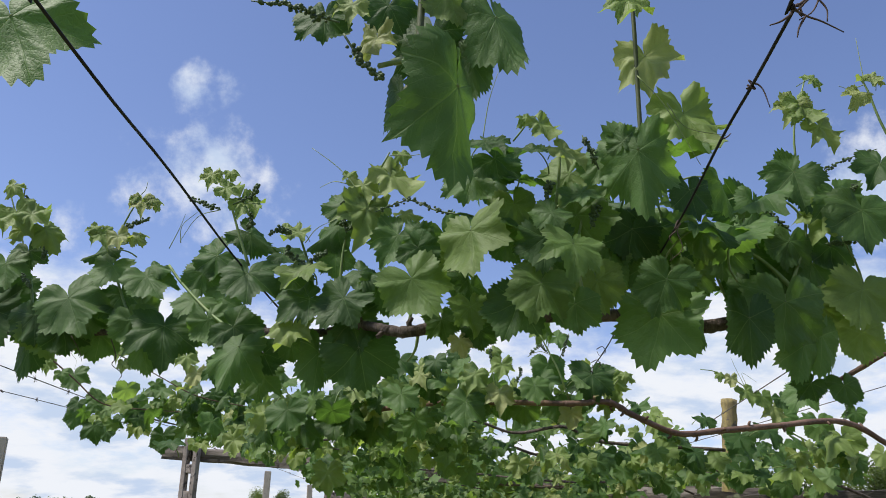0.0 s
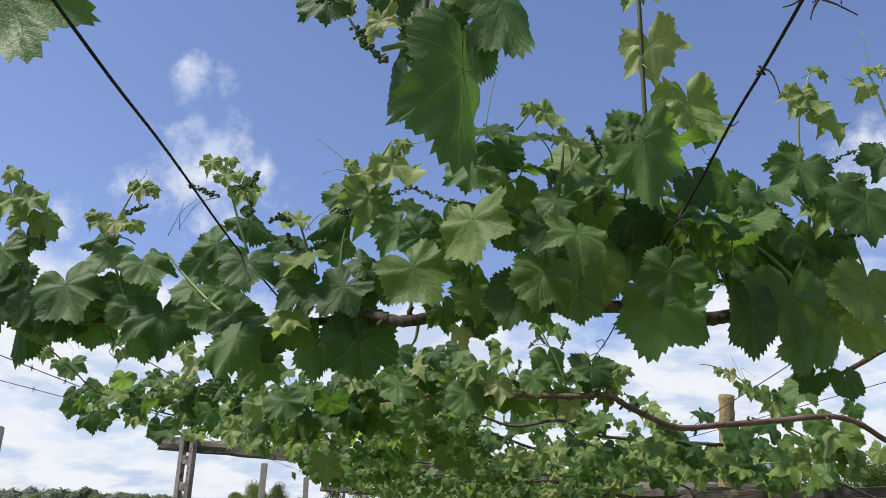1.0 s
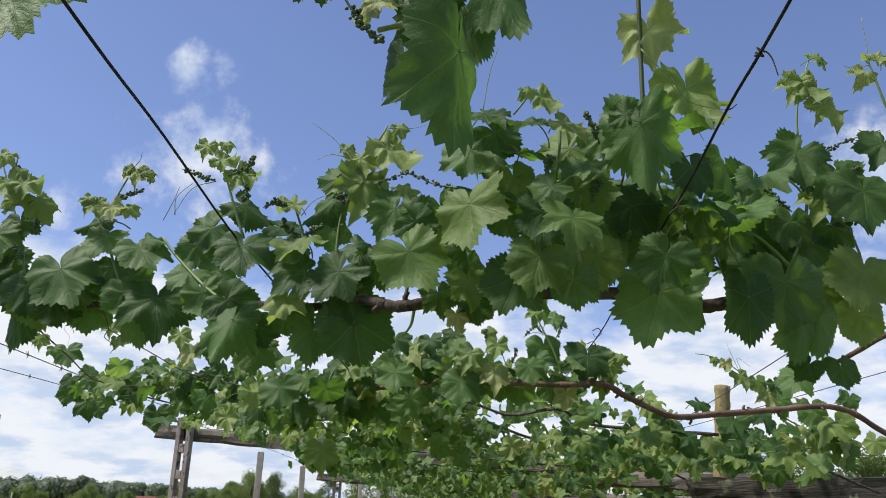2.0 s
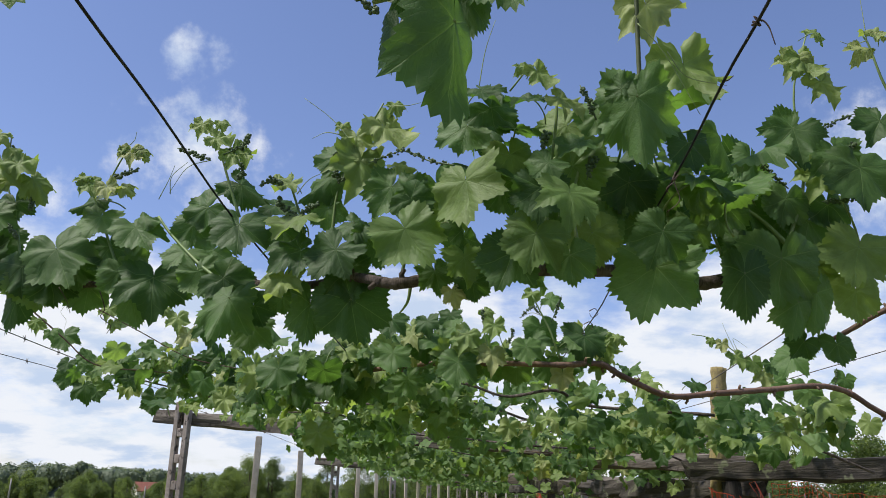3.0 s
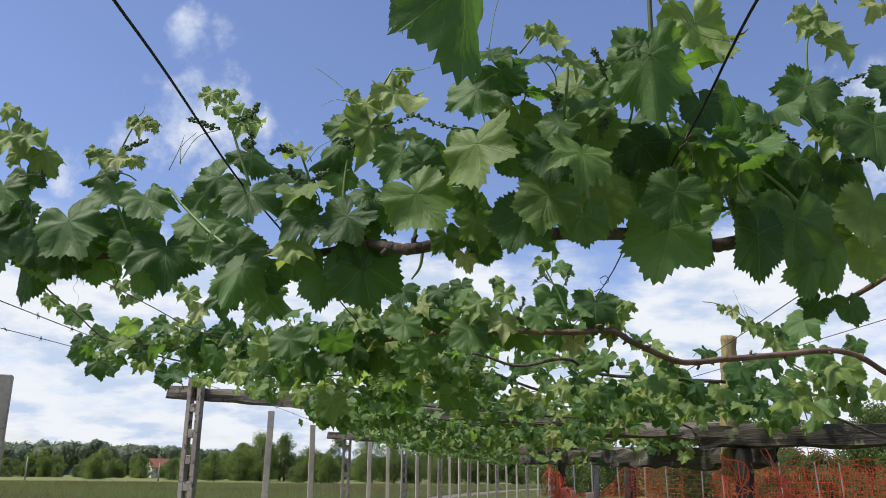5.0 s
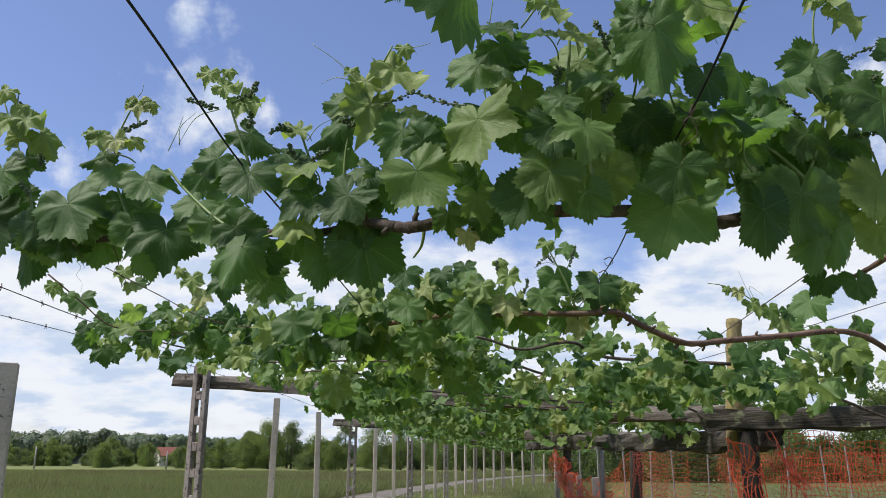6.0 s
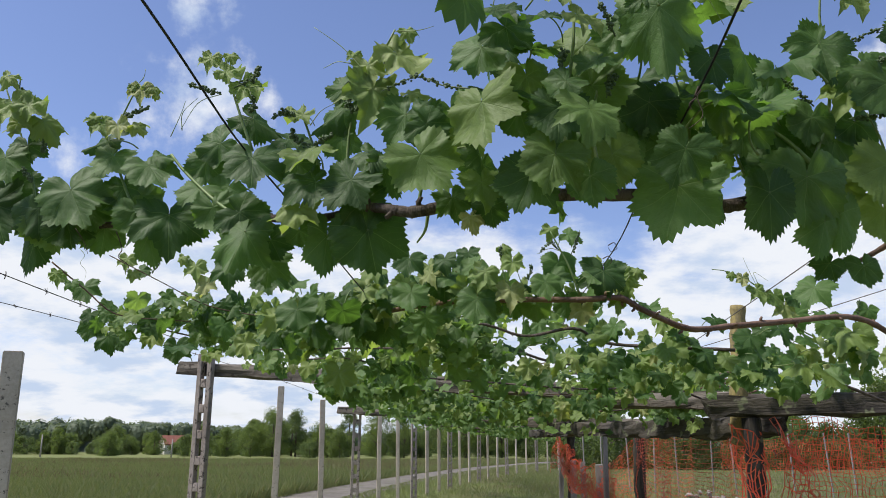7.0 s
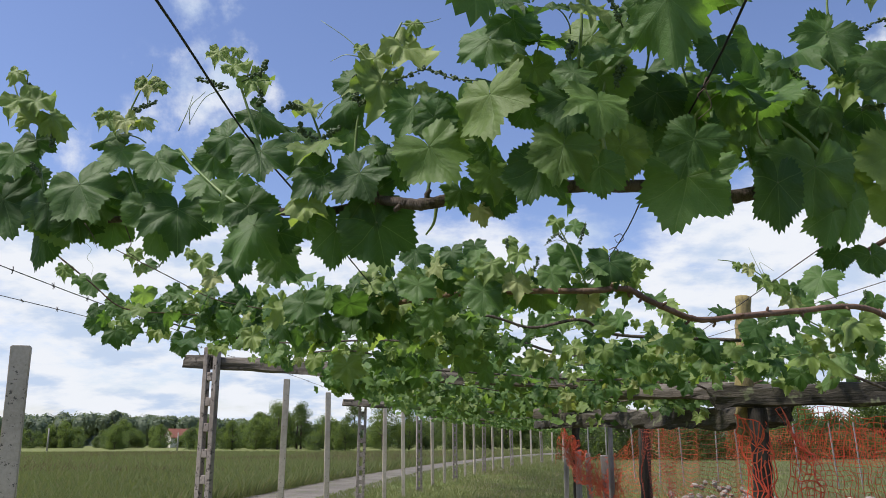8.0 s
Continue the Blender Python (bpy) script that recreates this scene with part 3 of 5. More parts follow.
# ---- wires of the roof ----
strand("barbed_wire", curve_points([(-2.087, 3.0, 1.973), (-2.088, 3.6, 1.974), (-1.993, 4.27, 1.941), (-1.937, 4.8, 1.927), (-1.904, 5.7, 1.936), (-1.884, 7.4, 1.992)], 4), 0.0025, RUSTY, "rusty barbed wire along the roof's edge", 11, 1)
strand("barbed_wire", curve_points([(-2.545, 3.7, 1.949), (-2.648, 4.6, 2.017), (-2.52, 5.6, 2.026), (-2.378, 6.7, 2.022), (-2.396, 7.55, 2.054), (-1.999, 9.8, 1.981), (-1.765, 11.7, 1.924), (-1.453, 13.8, 1.97)], 4), 0.0025, RUSTY, "rusty barbed wire strung along the post tops", 20, 2)
strand("wire", sagging((1.15, 1.9, 1.80), (1.55, 9.0, 1.60), 0.02), 0.0019, RUSTY, "thin wire crossing the open sky")
strand("wire", sagging((2.6, 2.1, 2.05), (0.9, 5.5, 1.62), 0.02), 0.0019, RUSTY, "thin wire slanting down to the old post")


# ---- vines ----
def roof_z(x, y):
    x -= max(0.0, post_x(max(y, 7.64)) + 2.32)
    return 1.70 - (0.095 if x < 0 else 0.055) * x


def tied(line, k):
    return Vector(line[max(0, min(len(line) - 1, k))])


def scatter_leaves(parent, rng, spots, datas, size, young=0.13):
    for p in spots:
        s = size * rng.uniform(0.55, 1.15)
        y = rng.random() < young
        m = leaf_pose(p[0], p[1], p[2], s * (0.6 if y else 1), rng.gauss(0, 45), rng.gauss(32, 28), rng.gauss(0, 50))
        hang_leaf(parent, m, rng.choice(YOUNG if y else datas))


def clump_mesh(name, parent, rng, count, spot, size, mat=None, droop=30):
    """Many small separate leaves in one mesh, each a folded five-lobed blade."""
    verts, faces = [], []
    shape = [(0.0, 0.0), (0.10, 0.30), (0.36, 0.38), (0.50, 0.12), (0.40, -0.02), (0.56, -0.30), (0.30, -0.34), (0.0, -0.66), (-0.30, -0.34), (-0.56, -0.30), (-0.40, -0.02), (-0.50, 0.12), (-0.36, 0.38), (-0.10, 0.30)]
    for _ in range(count):
        c = spot(rng)
        s = size * rng.uniform(0.55, 1.2)
        m = leaf_pose(*c, s, rng.gauss(0, 50), rng.gauss(droop, 30), rng.uniform(-80, 80))
        i = len(verts)
        k = rng.uniform(0.1, 0.35)
        verts += [tuple(m @ Vector((u, k * abs(u) + 0.25 * v * v * k, v))) for u, v in shape]
        n = len(shape)
        faces += [(i, i + a, i + a + 1) for a in range(1, n - 1)] + [(i, i + n - 1, i + 1)]
    me = bpy.data.meshes.new(name)
    me.from_pydata(verts, [], faces)
    me.materials.append(mat or LEAF_MASS)
    ob = new(name, me)
    ob.parent = parent
    ob["kind"] = "stuff"
    return ob


def old_arm(parent, ctrl, r0, r1, mat=BARK, seed=1, name="arm"):
    rng = random.Random(seed)
    bm = bmesh.new()
    line = [Vector(p) for p in curve_points(ctrl, 7)]
    tube(bm, line, r0, r1, 9, 0.14, rng)
    # swollen joints with the stubs of pruned spurs
    for i in range(3, len(line) - 3, 4):
        r = r0 + (r1 - r0) * i / len(line)
        d = (line[i + 1] - line[i - 1]).normalized()
        out = d.cross(Vector((rng.gauss(0, 1), rng.gauss(0, 1), rng.gauss(0, 1)))).normalized()
        tube(bm, [line[i] - d * r * 1.6, line[i] - d * r * 0.5, line[i] + d * r * 0.5, line[i] + d * r * 1.6], r * 1.02, r * 1.0, 8, 0.22, rng)
        tube(bm, [line[i], line[i] + out * r * 1.6, line[i] + out * r * 2.4 + d * r * rng.uniform(-1, 1)], r * 0.62, r * 0.38, 6, 0.15, rng)
    return part(name, bm, mat, parent)


def roof_vine(y0, y1, seed, count, size=0.115, x_lo=None, x_hi=None, singles=0, spread=0.11, label="", rise=0.15, drop=0.0):
    """One vine of the roof: an arm across it, shoots that rise from the arm, and leaves about them."""
    rng = random.Random(seed)
    y = (y0 + y1) / 2
    lo = x_lo if x_lo is not None else post_x(y) + 0.75
    hi = x_hi if x_hi is not None else 2.5
    v = thing("grapevine", (hi, y, 0), label or "leafy green grapevine trained over the pergola roof", "grapevine", "vines of the pergola")
    inv = Matrix.Translation((-hi, -y, 0))
    arm = [(hi + 0.1, y, 1.40 if hi > 1.6 else roof_z(hi, y) - 0.06)]
    n = 6
    for i in range(n + 1):
        x = hi - 0.4 + (lo - hi + 0.6) * i / n
        arm.append((x, y + rng.gauss(0, (y1 - y0) * 0.16), roof_z(x, y) - 0.05 + rng.gauss(0, 0.03)))
    old_arm(v, [inv @ Vector(p) for p in arm], 0.0075, 0.004, BARK, seed)
    shoots = []
    for i in range(max(8, count // 26)):
        x = rng.uniform(lo, hi)
        yy = rng.uniform(y0, y1)
        z = roof_z(x, yy)
        a = Vector((x, yy, z - 0.03))
        b = a + Vector((rng.gauss(0, 0.16), rng.gauss(0, 0.16), rng.uniform(0.01, rise)))
        c = b + Vector((rng.gauss(0, 0.10), rng.gauss(0, 0.10), rng.uniform(0.01, rise)))
        shoots.append((a, b, c))
        shoot_of(v, [inv @ a, inv @ b, inv @ c], 0.003, 0.0013)

    def spot(r):
        a, b, c = r.choice(shoots)
        s = r.random()
        p = a.lerp(b, s * 2) if s < 0.5 else b.lerp(c, s * 2 - 1)
        hang = drop * max(0.0, min(1.0, 1.2 - p.x))
        return inv @ (p + Vector((r.gauss(0, spread), r.gauss(0, spread), r.gauss(-0.01 - hang, 0.05 + hang * 0.4))))

    if singles:
        scatter_leaves(v, rng, [spot(rng) for _ in range(singles)], MIDDLE, size)
    if count > singles:
        clump_mesh("foliage", v, rng, count - singles, spot, size)
    return v


roof_vine(3.0, 3.7, 31, 180, 0.10, -0.6, 1.1, 180, rise=0.06, drop=0.01)
roof_vine(3.75, 4.7, 32, 240, 0.115, -1.72, 1.0, 240, rise=0.06, drop=0.01)
roof_vine(3.6, 4.8, 41, 90, 0.11, 0.9, 2.2, 90, rise=0.04)
mid_vine = roof_vine(4.7, 6.1, 33, 260, 0.115, -1.15, 1.8, 260, rise=0.07, drop=0.01)
roof_vine(6.1, 8.0, 34, 1000, 0.11, -1.2, 2.3, 280, rise=0.08, drop=0.02)
roof_vine(8.0, 10.5, 35, 1100, 0.11, None, 2.0, 250, rise=0.08, drop=0.03)
roof_vine(10.5, 13.5, 36, 1200, 0.115, None, 1.9, 0, rise=0.10, drop=0.03)
roof_vine(13.5, 18, 37, 1400, 0.12, None, 2.2, 0, 0.2, rise=0.10, drop=0.02)
roof_vine(18, 24, 38, 1500, 0.13, None, 3.0, 0, 0.25, rise=0.10, drop=0.02)
roof_vine(24, 34, 39, 1800, 0.14, None, 4.5, 0, 0.3, rise=0.10, drop=0.0)


# ---- the vine overhead and the vine in front ----
RNG = random.Random(55)


def set_leaves(parent, rows):
    for x, y, z, size, spin, lean, turn, k in rows:
        hang_leaf(parent, leaf_pose(x, y, z, size, spin, lean, turn), YOUNG[k - 10] if k > 9 else FULL[k])


def fill_leaves(parent, rng, centre, spread, count, size, lean=20, young=0.0):
    """Leaves in the thick of the vine, behind those in front."""
    for _ in range(count):
        p = [c + rng.gauss(0, s) for c, s in zip(centre, spread)]
        hang_leaf(parent, leaf_pose(*p, size * rng.uniform(0.7, 1.15), rng.gauss(0, 35), rng.gauss(lean, 18), rng.gauss(0, 35)), rng.choice(YOUNG if rng.random() < young else FULL))



front = thing("grapevine", (0, 0, 0), "broad-leaved green grapevine with flower buds on an old arm", "grapevine", "vines of the pergola")
old_arm(front, [(-1.329, 1.85, 1.721), (-0.914, 1.75, 1.66), (-0.526, 1.62, 1.646), (-0.399, 1.55, 1.624), (-0.224, 1.46, 1.599), (-0.132, 1.4, 1.6), (-0.051, 1.34, 1.574), (0.034, 1.33, 1.589), (0.187, 1.36, 1.611), (0.392, 1.44, 1.635), (0.53, 1.47, 1.624), (0.714, 1.5, 1.673), (0.907, 1.52, 1.687), (1.153, 1.55, 1.723), (1.25, 1.52, 1.64), (1.42, 1.5, 1.3), (1.46, 1.48, 0.6), (1.45, 1.5, -0.05)], 0.006, 0.017, BARK, 3)
old_arm(front, [(0.794, 1.6, 1.527), (0.857, 1.6, 1.557), (0.933, 1.58, 1.601), (1.084, 1.55, 1.673)], 0.004, 0.007, CANE, 4)
sh = shoot_of(front, [(-0.901, 1.728, 1.642), (-0.933, 1.73, 1.775), (-0.973, 1.736, 1.874), (-1.04, 1.745, 2.022)], 0.0034, 0.0016, SHOOT)
set_leaves(sh, [
    (-0.816, 1.680, 1.657, 0.110, 11, 5, 0, 2),
    (-0.982, 1.700, 1.809, 0.102, 18, 20, 0, 0),
    (-0.958, 1.660, 1.923, 0.097, 41, 25, 0, 10),
    (-0.924, 1.660, 1.916, 0.074, 72, 30, 0, 11),
    (-0.978, 1.660, 1.988, 0.049, -15, 20, 0, 12),
    (-0.947, 1.720, 1.847, 0.085, 16, 20, 0, 2),
    (-0.895, 1.680, 1.887, 0.079, 33, 20, 30, 12),
    (-0.952, 1.680, 1.884, 0.060, 2, 20, 0, 11),
    (-0.859, 1.710, 1.678, 0.148, 1, 5, 0, 2),
    (-0.925, 1.760, 1.629, 0.129, -7, 5, 0, 8),
    (-0.999, 1.750, 1.749, 0.143, 12, 5, 0, 2),
    (-0.893, 1.700, 1.689, 0.124, 8, 8, 0, 4),
])
set_leaves(sh, [
    (-1.016, 1.740, 1.712, 0.152, 22, 8, 0, 6),
])
bead_cluster(sh, [(-0.976, 1.704, 2.005), (-0.973, 1.706, 1.934), (-0.97, 1.707, 1.891)], RNG)
bead_cluster(sh, [(-0.9, 1.69, 1.893), (-0.896, 1.691, 1.852), (-0.895, 1.692, 1.815)], RNG)
bead_cluster(sh, [(-0.956, 1.708, 1.795), (-0.932, 1.704, 1.771), (-0.914, 1.7, 1.753)], RNG)
sh = shoot_of(front, [(-0.648, 1.64, 1.649), (-0.711, 1.658, 1.782), (-0.71, 1.652, 1.874), (-0.669, 1.63, 1.955)], 0.0034, 0.0016, SHOOT)
set_leaves(sh, [
    (-0.770, 1.680, 1.687, 0.104, 20, 10, 0, 4),
    (-0.645, 1.620, 1.661, 0.099, 11, 8, 0, 2),
    (-0.796, 1.640, 1.713, 0.159, 31, 22, -8, 0),
    (-0.741, 1.740, 1.710, 0.133, 13, 5, 10, 2),
    (-0.750, 1.720, 1.652, 0.114, -3, 8, 0, 4),
    (-0.725, 1.640, 1.827, 0.095, -64, 15, -20, 9),
    (-0.708, 1.630, 1.786, 0.093, -15, 25, 0, 6),
    (-0.739, 1.620, 1.858, 0.055, 30, 30, 0, 10),
    (-0.697, 1.610, 1.847, 0.057, 29, 30, 0, 11),
    (-0.753, 1.620, 1.871, 0.037, -14, 20, 0, 13),
    (-0.652, 1.600, 1.930, 0.055, 6, 25, 0, 10),
    (-0.631, 1.600, 1.931, 0.040, 39, 25, 20, 12),
])
set_leaves(sh, [
    (-0.668, 1.600, 1.933, 0.028, 25, 20, 0, 13),
    (-0.635, 1.680, 1.623, 0.118, 14, 8, 20, 8),
    (-0.635, 1.640, 1.696, 0.076, 67, 10, 0, 4),
])
bead_cluster(sh, [(-0.691, 1.619, 1.872), (-0.662, 1.607, 1.876), (-0.625, 1.591, 1.884)], RNG)
tendril(sh, [(-0.565, 1.564, 1.804), (-0.543, 1.548, 1.843), (-0.531, 1.538, 1.872)])
tendril(sh, [(-0.536, 1.546, 1.81), (-0.537, 1.544, 1.848), (-0.499, 1.518, 1.87)])
tendril(sh, [(-0.656, 1.6, 1.943), (-0.646, 1.596, 1.954), (-0.643, 1.593, 1.971)])
sh = shoot_of(front, [(-0.41, 1.502, 1.62), (-0.463, 1.534, 1.663), (-0.535, 1.576, 1.733), (-0.571, 1.594, 1.776)], 0.0035, 0.0028, SHOOT)
set_leaves(sh, [
    (-0.452, 1.520, 1.638, 0.089, 20, 12, 0, 6),
    (-0.606, 1.570, 1.743, 0.114, 33, 38, 5, 0),
    (-0.663, 1.610, 1.849, 0.045, 59, 30, 0, 12),
    (-0.594, 1.580, 1.767, 0.067, 66, 35, 0, 9),
    (-0.552, 1.560, 1.633, 0.142, 5, 28, 12, 1),
    (-0.551, 1.660, 1.649, 0.093, 9, 8, 0, 2),
    (-0.690, 1.660, 1.727, 0.103, 19, 15, 10, 3),
    (-0.493, 1.550, 1.686, 0.085, -31, 40, 0, 0),
    (-0.363, 1.430, 1.563, 0.143, -9, 20, 0, 9),
    (-0.384, 1.460, 1.609, 0.103, 59, 15, 0, 2),
    (-0.332, 1.500, 1.523, 0.085, 2, 25, 0, 0),
    (-0.326, 1.480, 1.561, 0.077, 28, 10, 0, 2),
])
set_leaves(sh, [
    (-0.491, 1.580, 1.754, 0.087, -7, 10, 0, 2),
])
sh = shoot_of(front, [(-0.373, 1.485, 1.742), (-0.397, 1.488, 1.803), (-0.426, 1.495, 1.881), (-0.463, 1.513, 1.969)], 0.0034, 0.0016, SHOOT)
set_leaves(sh, [
    (-0.460, 1.560, 1.787, 0.102, -61, 10, -10, 4),
    (-0.439, 1.560, 1.694, 0.086, -52, 15, -20, 2),
    (-0.360, 1.440, 1.711, 0.116, 6, 32, 0, 0),
    (-0.385, 1.520, 1.824, 0.108, 51, 20, 25, 9),
    (-0.466, 1.480, 1.939, 0.046, -10, 20, 0, 10),
    (-0.428, 1.480, 1.945, 0.032, 24, 25, 0, 12),
    (-0.431, 1.470, 1.902, 0.054, 73, 35, 0, 11),
    (-0.389, 1.470, 1.870, 0.069, 45, 30, 0, 11),
])
bead_cluster(sh, [(-0.441, 1.481, 1.86), (-0.479, 1.504, 1.881), (-0.53, 1.535, 1.909)], RNG)
bead_cluster(sh, [(-0.411, 1.461, 1.864), (-0.37, 1.454, 1.883), (-0.363, 1.452, 1.906)], RNG)
bead_cluster(sh, [(-0.377, 1.455, 1.852), (-0.368, 1.454, 1.821), (-0.375, 1.455, 1.813)], RNG)
tendril(sh, [(-0.441, 1.481, 1.86), (-0.498, 1.518, 1.858), (-0.539, 1.548, 1.814)])
sh = shoot_of(front, [(-0.228, 1.463, 1.656), (-0.247, 1.465, 1.731), (-0.266, 1.467, 1.785), (-0.279, 1.469, 1.816)], 0.0034, 0.0016, SHOOT)
set_leaves(sh, [
    (-0.310, 1.520, 1.780, 0.092, 85, 40, 0, 2),
    (-0.246, 1.420, 1.717, 0.095, -37, 45, 0, 3),
    (-0.271, 1.450, 1.802, 0.054, -37, 35, 0, 11),
    (-0.298, 1.460, 1.814, 0.038, 75, 35, 0, 10),
    (-0.212, 1.430, 1.555, 0.124, -5, 5, 20, 8),
    (-0.149, 1.400, 1.609, 0.097, 15, 8, 0, 5),
    (-0.165, 1.380, 1.646, 0.109, -30, 20, -10, 6),
    (-0.235, 1.420, 1.655, 0.115, -47, 42, 0, 1),
    (-0.262, 1.410, 1.600, 0.090, -13, 30, 0, 11),
    (-0.269, 1.460, 1.573, 0.056, 10, 5, 0, 2),
    (-0.279, 1.460, 1.706, 0.080, 58, 15, 0, 2),
])
bead_cluster(sh, [(-0.278, 1.44, 1.787), (-0.303, 1.444, 1.806), (-0.332, 1.449, 1.794)], RNG)
bead_cluster(sh, [(-0.245, 1.436, 1.727), (-0.285, 1.442, 1.752), (-0.286, 1.442, 1.769)], RNG)
bead_cluster(sh, [(-0.25, 1.436, 1.718), (-0.23, 1.433, 1.744), (-0.208, 1.429, 1.755)], RNG)
tendril(sh, [(-0.254, 1.436, 1.774), (-0.233, 1.433, 1.803), (-0.2, 1.427, 1.819)])
sh = shoot_of(front, [(-0.182, 1.455, 1.632), (-0.183, 1.455, 1.735), (-0.174, 1.453, 1.805), (-0.142, 1.435, 1.872), (-0.092, 1.395, 1.953)], 0.0034, 0.0016, SHOOT)
set_leaves(sh, [
    (-0.196, 1.460, 1.755, 0.079, -50, 15, -10, 2),
    (-0.188, 1.460, 1.865, 0.089, -75, 15, -15, 4),
    (-0.192, 1.450, 1.817, 0.117, -43, 12, -25, 9),
    (-0.144, 1.420, 1.892, 0.067, 10, 22, 0, 10),
    (-0.131, 1.420, 1.847, 0.052, 110, 30, 0, 11),
    (-0.134, 1.410, 1.837, 0.109, -12, 18, 25, 10),
    (-0.094, 1.420, 1.935, 0.052, -94, 40, 0, 12),
    (-0.090, 1.410, 1.908, 0.095, 40, 35, 20, 11),
    (-0.069, 1.400, 1.954, 0.037, 21, 20, 0, 12),
    (-0.172, 1.430, 1.921, 0.031, 12, 20, 0, 13),
    (-0.129, 1.420, 1.636, 0.043, 30, 8, 0, 7),
])
bead_cluster(sh, [(-0.174, 1.423, 1.794), (-0.182, 1.424, 1.824), (-0.182, 1.424, 1.86)], RNG)
bead_cluster(sh, [(-0.143, 1.41, 1.825), (-0.152, 1.417, 1.81), (-0.176, 1.424, 1.794)], RNG)
bead_cluster(sh, [(0.066, 1.251, 1.76), (0.001, 1.3, 1.791), (-0.047, 1.334, 1.824), (-0.114, 1.387, 1.822)], RNG)
tendril(sh, [(-0.145, 1.41, 1.867), (-0.195, 1.425, 1.931), (-0.254, 1.434, 1.98)])
tendril(sh, [(-0.179, 1.423, 1.897), (-0.205, 1.427, 1.902), (-0.232, 1.432, 1.891)])
tendril(sh, [(-0.089, 1.365, 1.932), (-0.044, 1.33, 1.915), (-0.017, 1.311, 1.912)])
sh = shoot_of(front, [(-0.047, 1.368, 1.579), (-0.028, 1.353, 1.67), (-0.008, 1.338, 1.731), (-0.052, 1.368, 1.786)], 0.0034, 0.0016, SHOOT)
set_leaves(sh, [
    (-0.068, 1.370, 1.768, 0.110, -26, 12, -10, 5),
    (-0.033, 1.340, 1.752, 0.076, 84, 25, 10, 3),
    (-0.028, 1.290, 1.715, 0.082, 56, 8, 0, 2),
    (0.030, 1.360, 1.717, 0.094, 11, 25, 10, 0),
    (0.129, 1.280, 1.734, 0.092, 22, 8, 0, 2),
    (-0.063, 1.400, 1.822, 0.049, 97, 30, 0, 12),
    (-0.136, 1.400, 1.706, 0.099, 53, 38, 0, 9),
    (-0.104, 1.400, 1.676, 0.097, 27, 8, 45, 8),
])
sh = shoot_of(front, [(-0.026, 1.353, 1.575), (-0.031, 1.356, 1.545), (-0.045, 1.368, 1.527)], 0.0034, 0.0016, SHOOT)
set_leaves(sh, [
    (-0.036, 1.250, 1.645, 0.129, 35, 20, 0, 6),
    (0.079, 1.280, 1.564, 0.061, 9, 5, 0, 2),
    (0.016, 1.300, 1.587, 0.065, 16, 10, 0, 7),
    (0.046, 1.270, 1.545, 0.040, 17, 15, 0, 12),
    (-0.135, 1.400, 1.558, 0.141, 12, 5, 0, 2),
])
sh = shoot_of(front, [(0.196, 1.21, 1.572), (0.196, 1.21, 1.698), (0.214, 1.21, 1.822), (0.212, 1.21, 1.898), (0.18, 1.218, 1.941), (0.139, 1.24, 1.901)], 0.0034, 0.0016, SHOOT)
set_leaves(sh, [
    (0.060, 1.260, 1.651, 0.071, -2, 15, 60, 8),
    (0.063, 1.240, 1.594, 0.075, 10, 15, 30, 3),
    (0.062, 1.190, 1.710, 0.137, 14, 18, -42, 6),
    (0.065, 1.230, 1.826, 0.103, -12, 18, -10, 4),
    (0.087, 1.190, 1.873, 0.070, 38, 50, 10, 3),
    (0.104, 1.210, 1.852, 0.104, 62, 12, 10, 2),
    (0.177, 1.160, 1.893, 0.053, 32, 25, 20, 11),
    (0.156, 1.170, 1.908, 0.028, -53, 20, 0, 13),
    (0.192, 1.160, 1.732, 0.066, -38, 25, 0, 6),
    (0.180, 1.160, 1.688, 0.096, -5, 12, 0, 6),
    (0.136, 1.180, 1.585, 0.108, -20, 18, -5, 6),
])
bead_cluster(sh, [(0.279, 1.192, 1.825), (0.264, 1.18, 1.856), (0.251, 1.18, 1.883)], RNG)
bead_cluster(sh, [(0.282, 1.199, 1.766), (0.265, 1.18, 1.742), (0.257, 1.18, 1.712)], RNG)
bead_cluster(sh, [(0.195, 1.18, 1.797), (0.19, 1.18, 1.782), (0.187, 1.18, 1.751)], RNG)
tendril(sh, [(0.085, 1.237, 1.905), (0.096, 1.232, 1.977), (0.113, 1.223, 2.033)])
sh = shoot_of(front, [(0.251, 1.21, 1.572), (0.237, 1.21, 1.678), (0.25, 1.21, 1.749), (0.233, 1.21, 1.801)], 0.0034, 0.0016, SHOOT)
set_leaves(sh, [
    (0.170, 1.180, 1.855, 0.074, -98, 58, 0, 5),
    (0.240, 1.250, 1.843, 0.099, -48, 12, -10, 4),
    (0.214, 1.160, 1.846, 0.062, 61, 30, 10, 10),
    (0.140, 1.250, 1.784, 0.093, 17, 8, 10, 2),
    (0.244, 1.170, 1.772, 0.063, -55, 30, 0, 3),
    (0.285, 1.200, 1.839, 0.078, -32, 15, -15, 2),
    (0.304, 1.180, 1.855, 0.054, -32, 15, 0, 4),
    (0.210, 1.080, 1.649, 0.096, -9, 30, 18, 1),
    (0.171, 1.160, 1.612, 0.108, -16, 18, 5, 0),
    (0.228, 1.190, 1.587, 0.088, 5, 12, 0, 2),
    (0.296, 1.000, 1.765, 0.151, 4, -10, -15, 9),
    (0.276, 1.010, 1.783, 0.052, -177, -10, -30, 4),
])
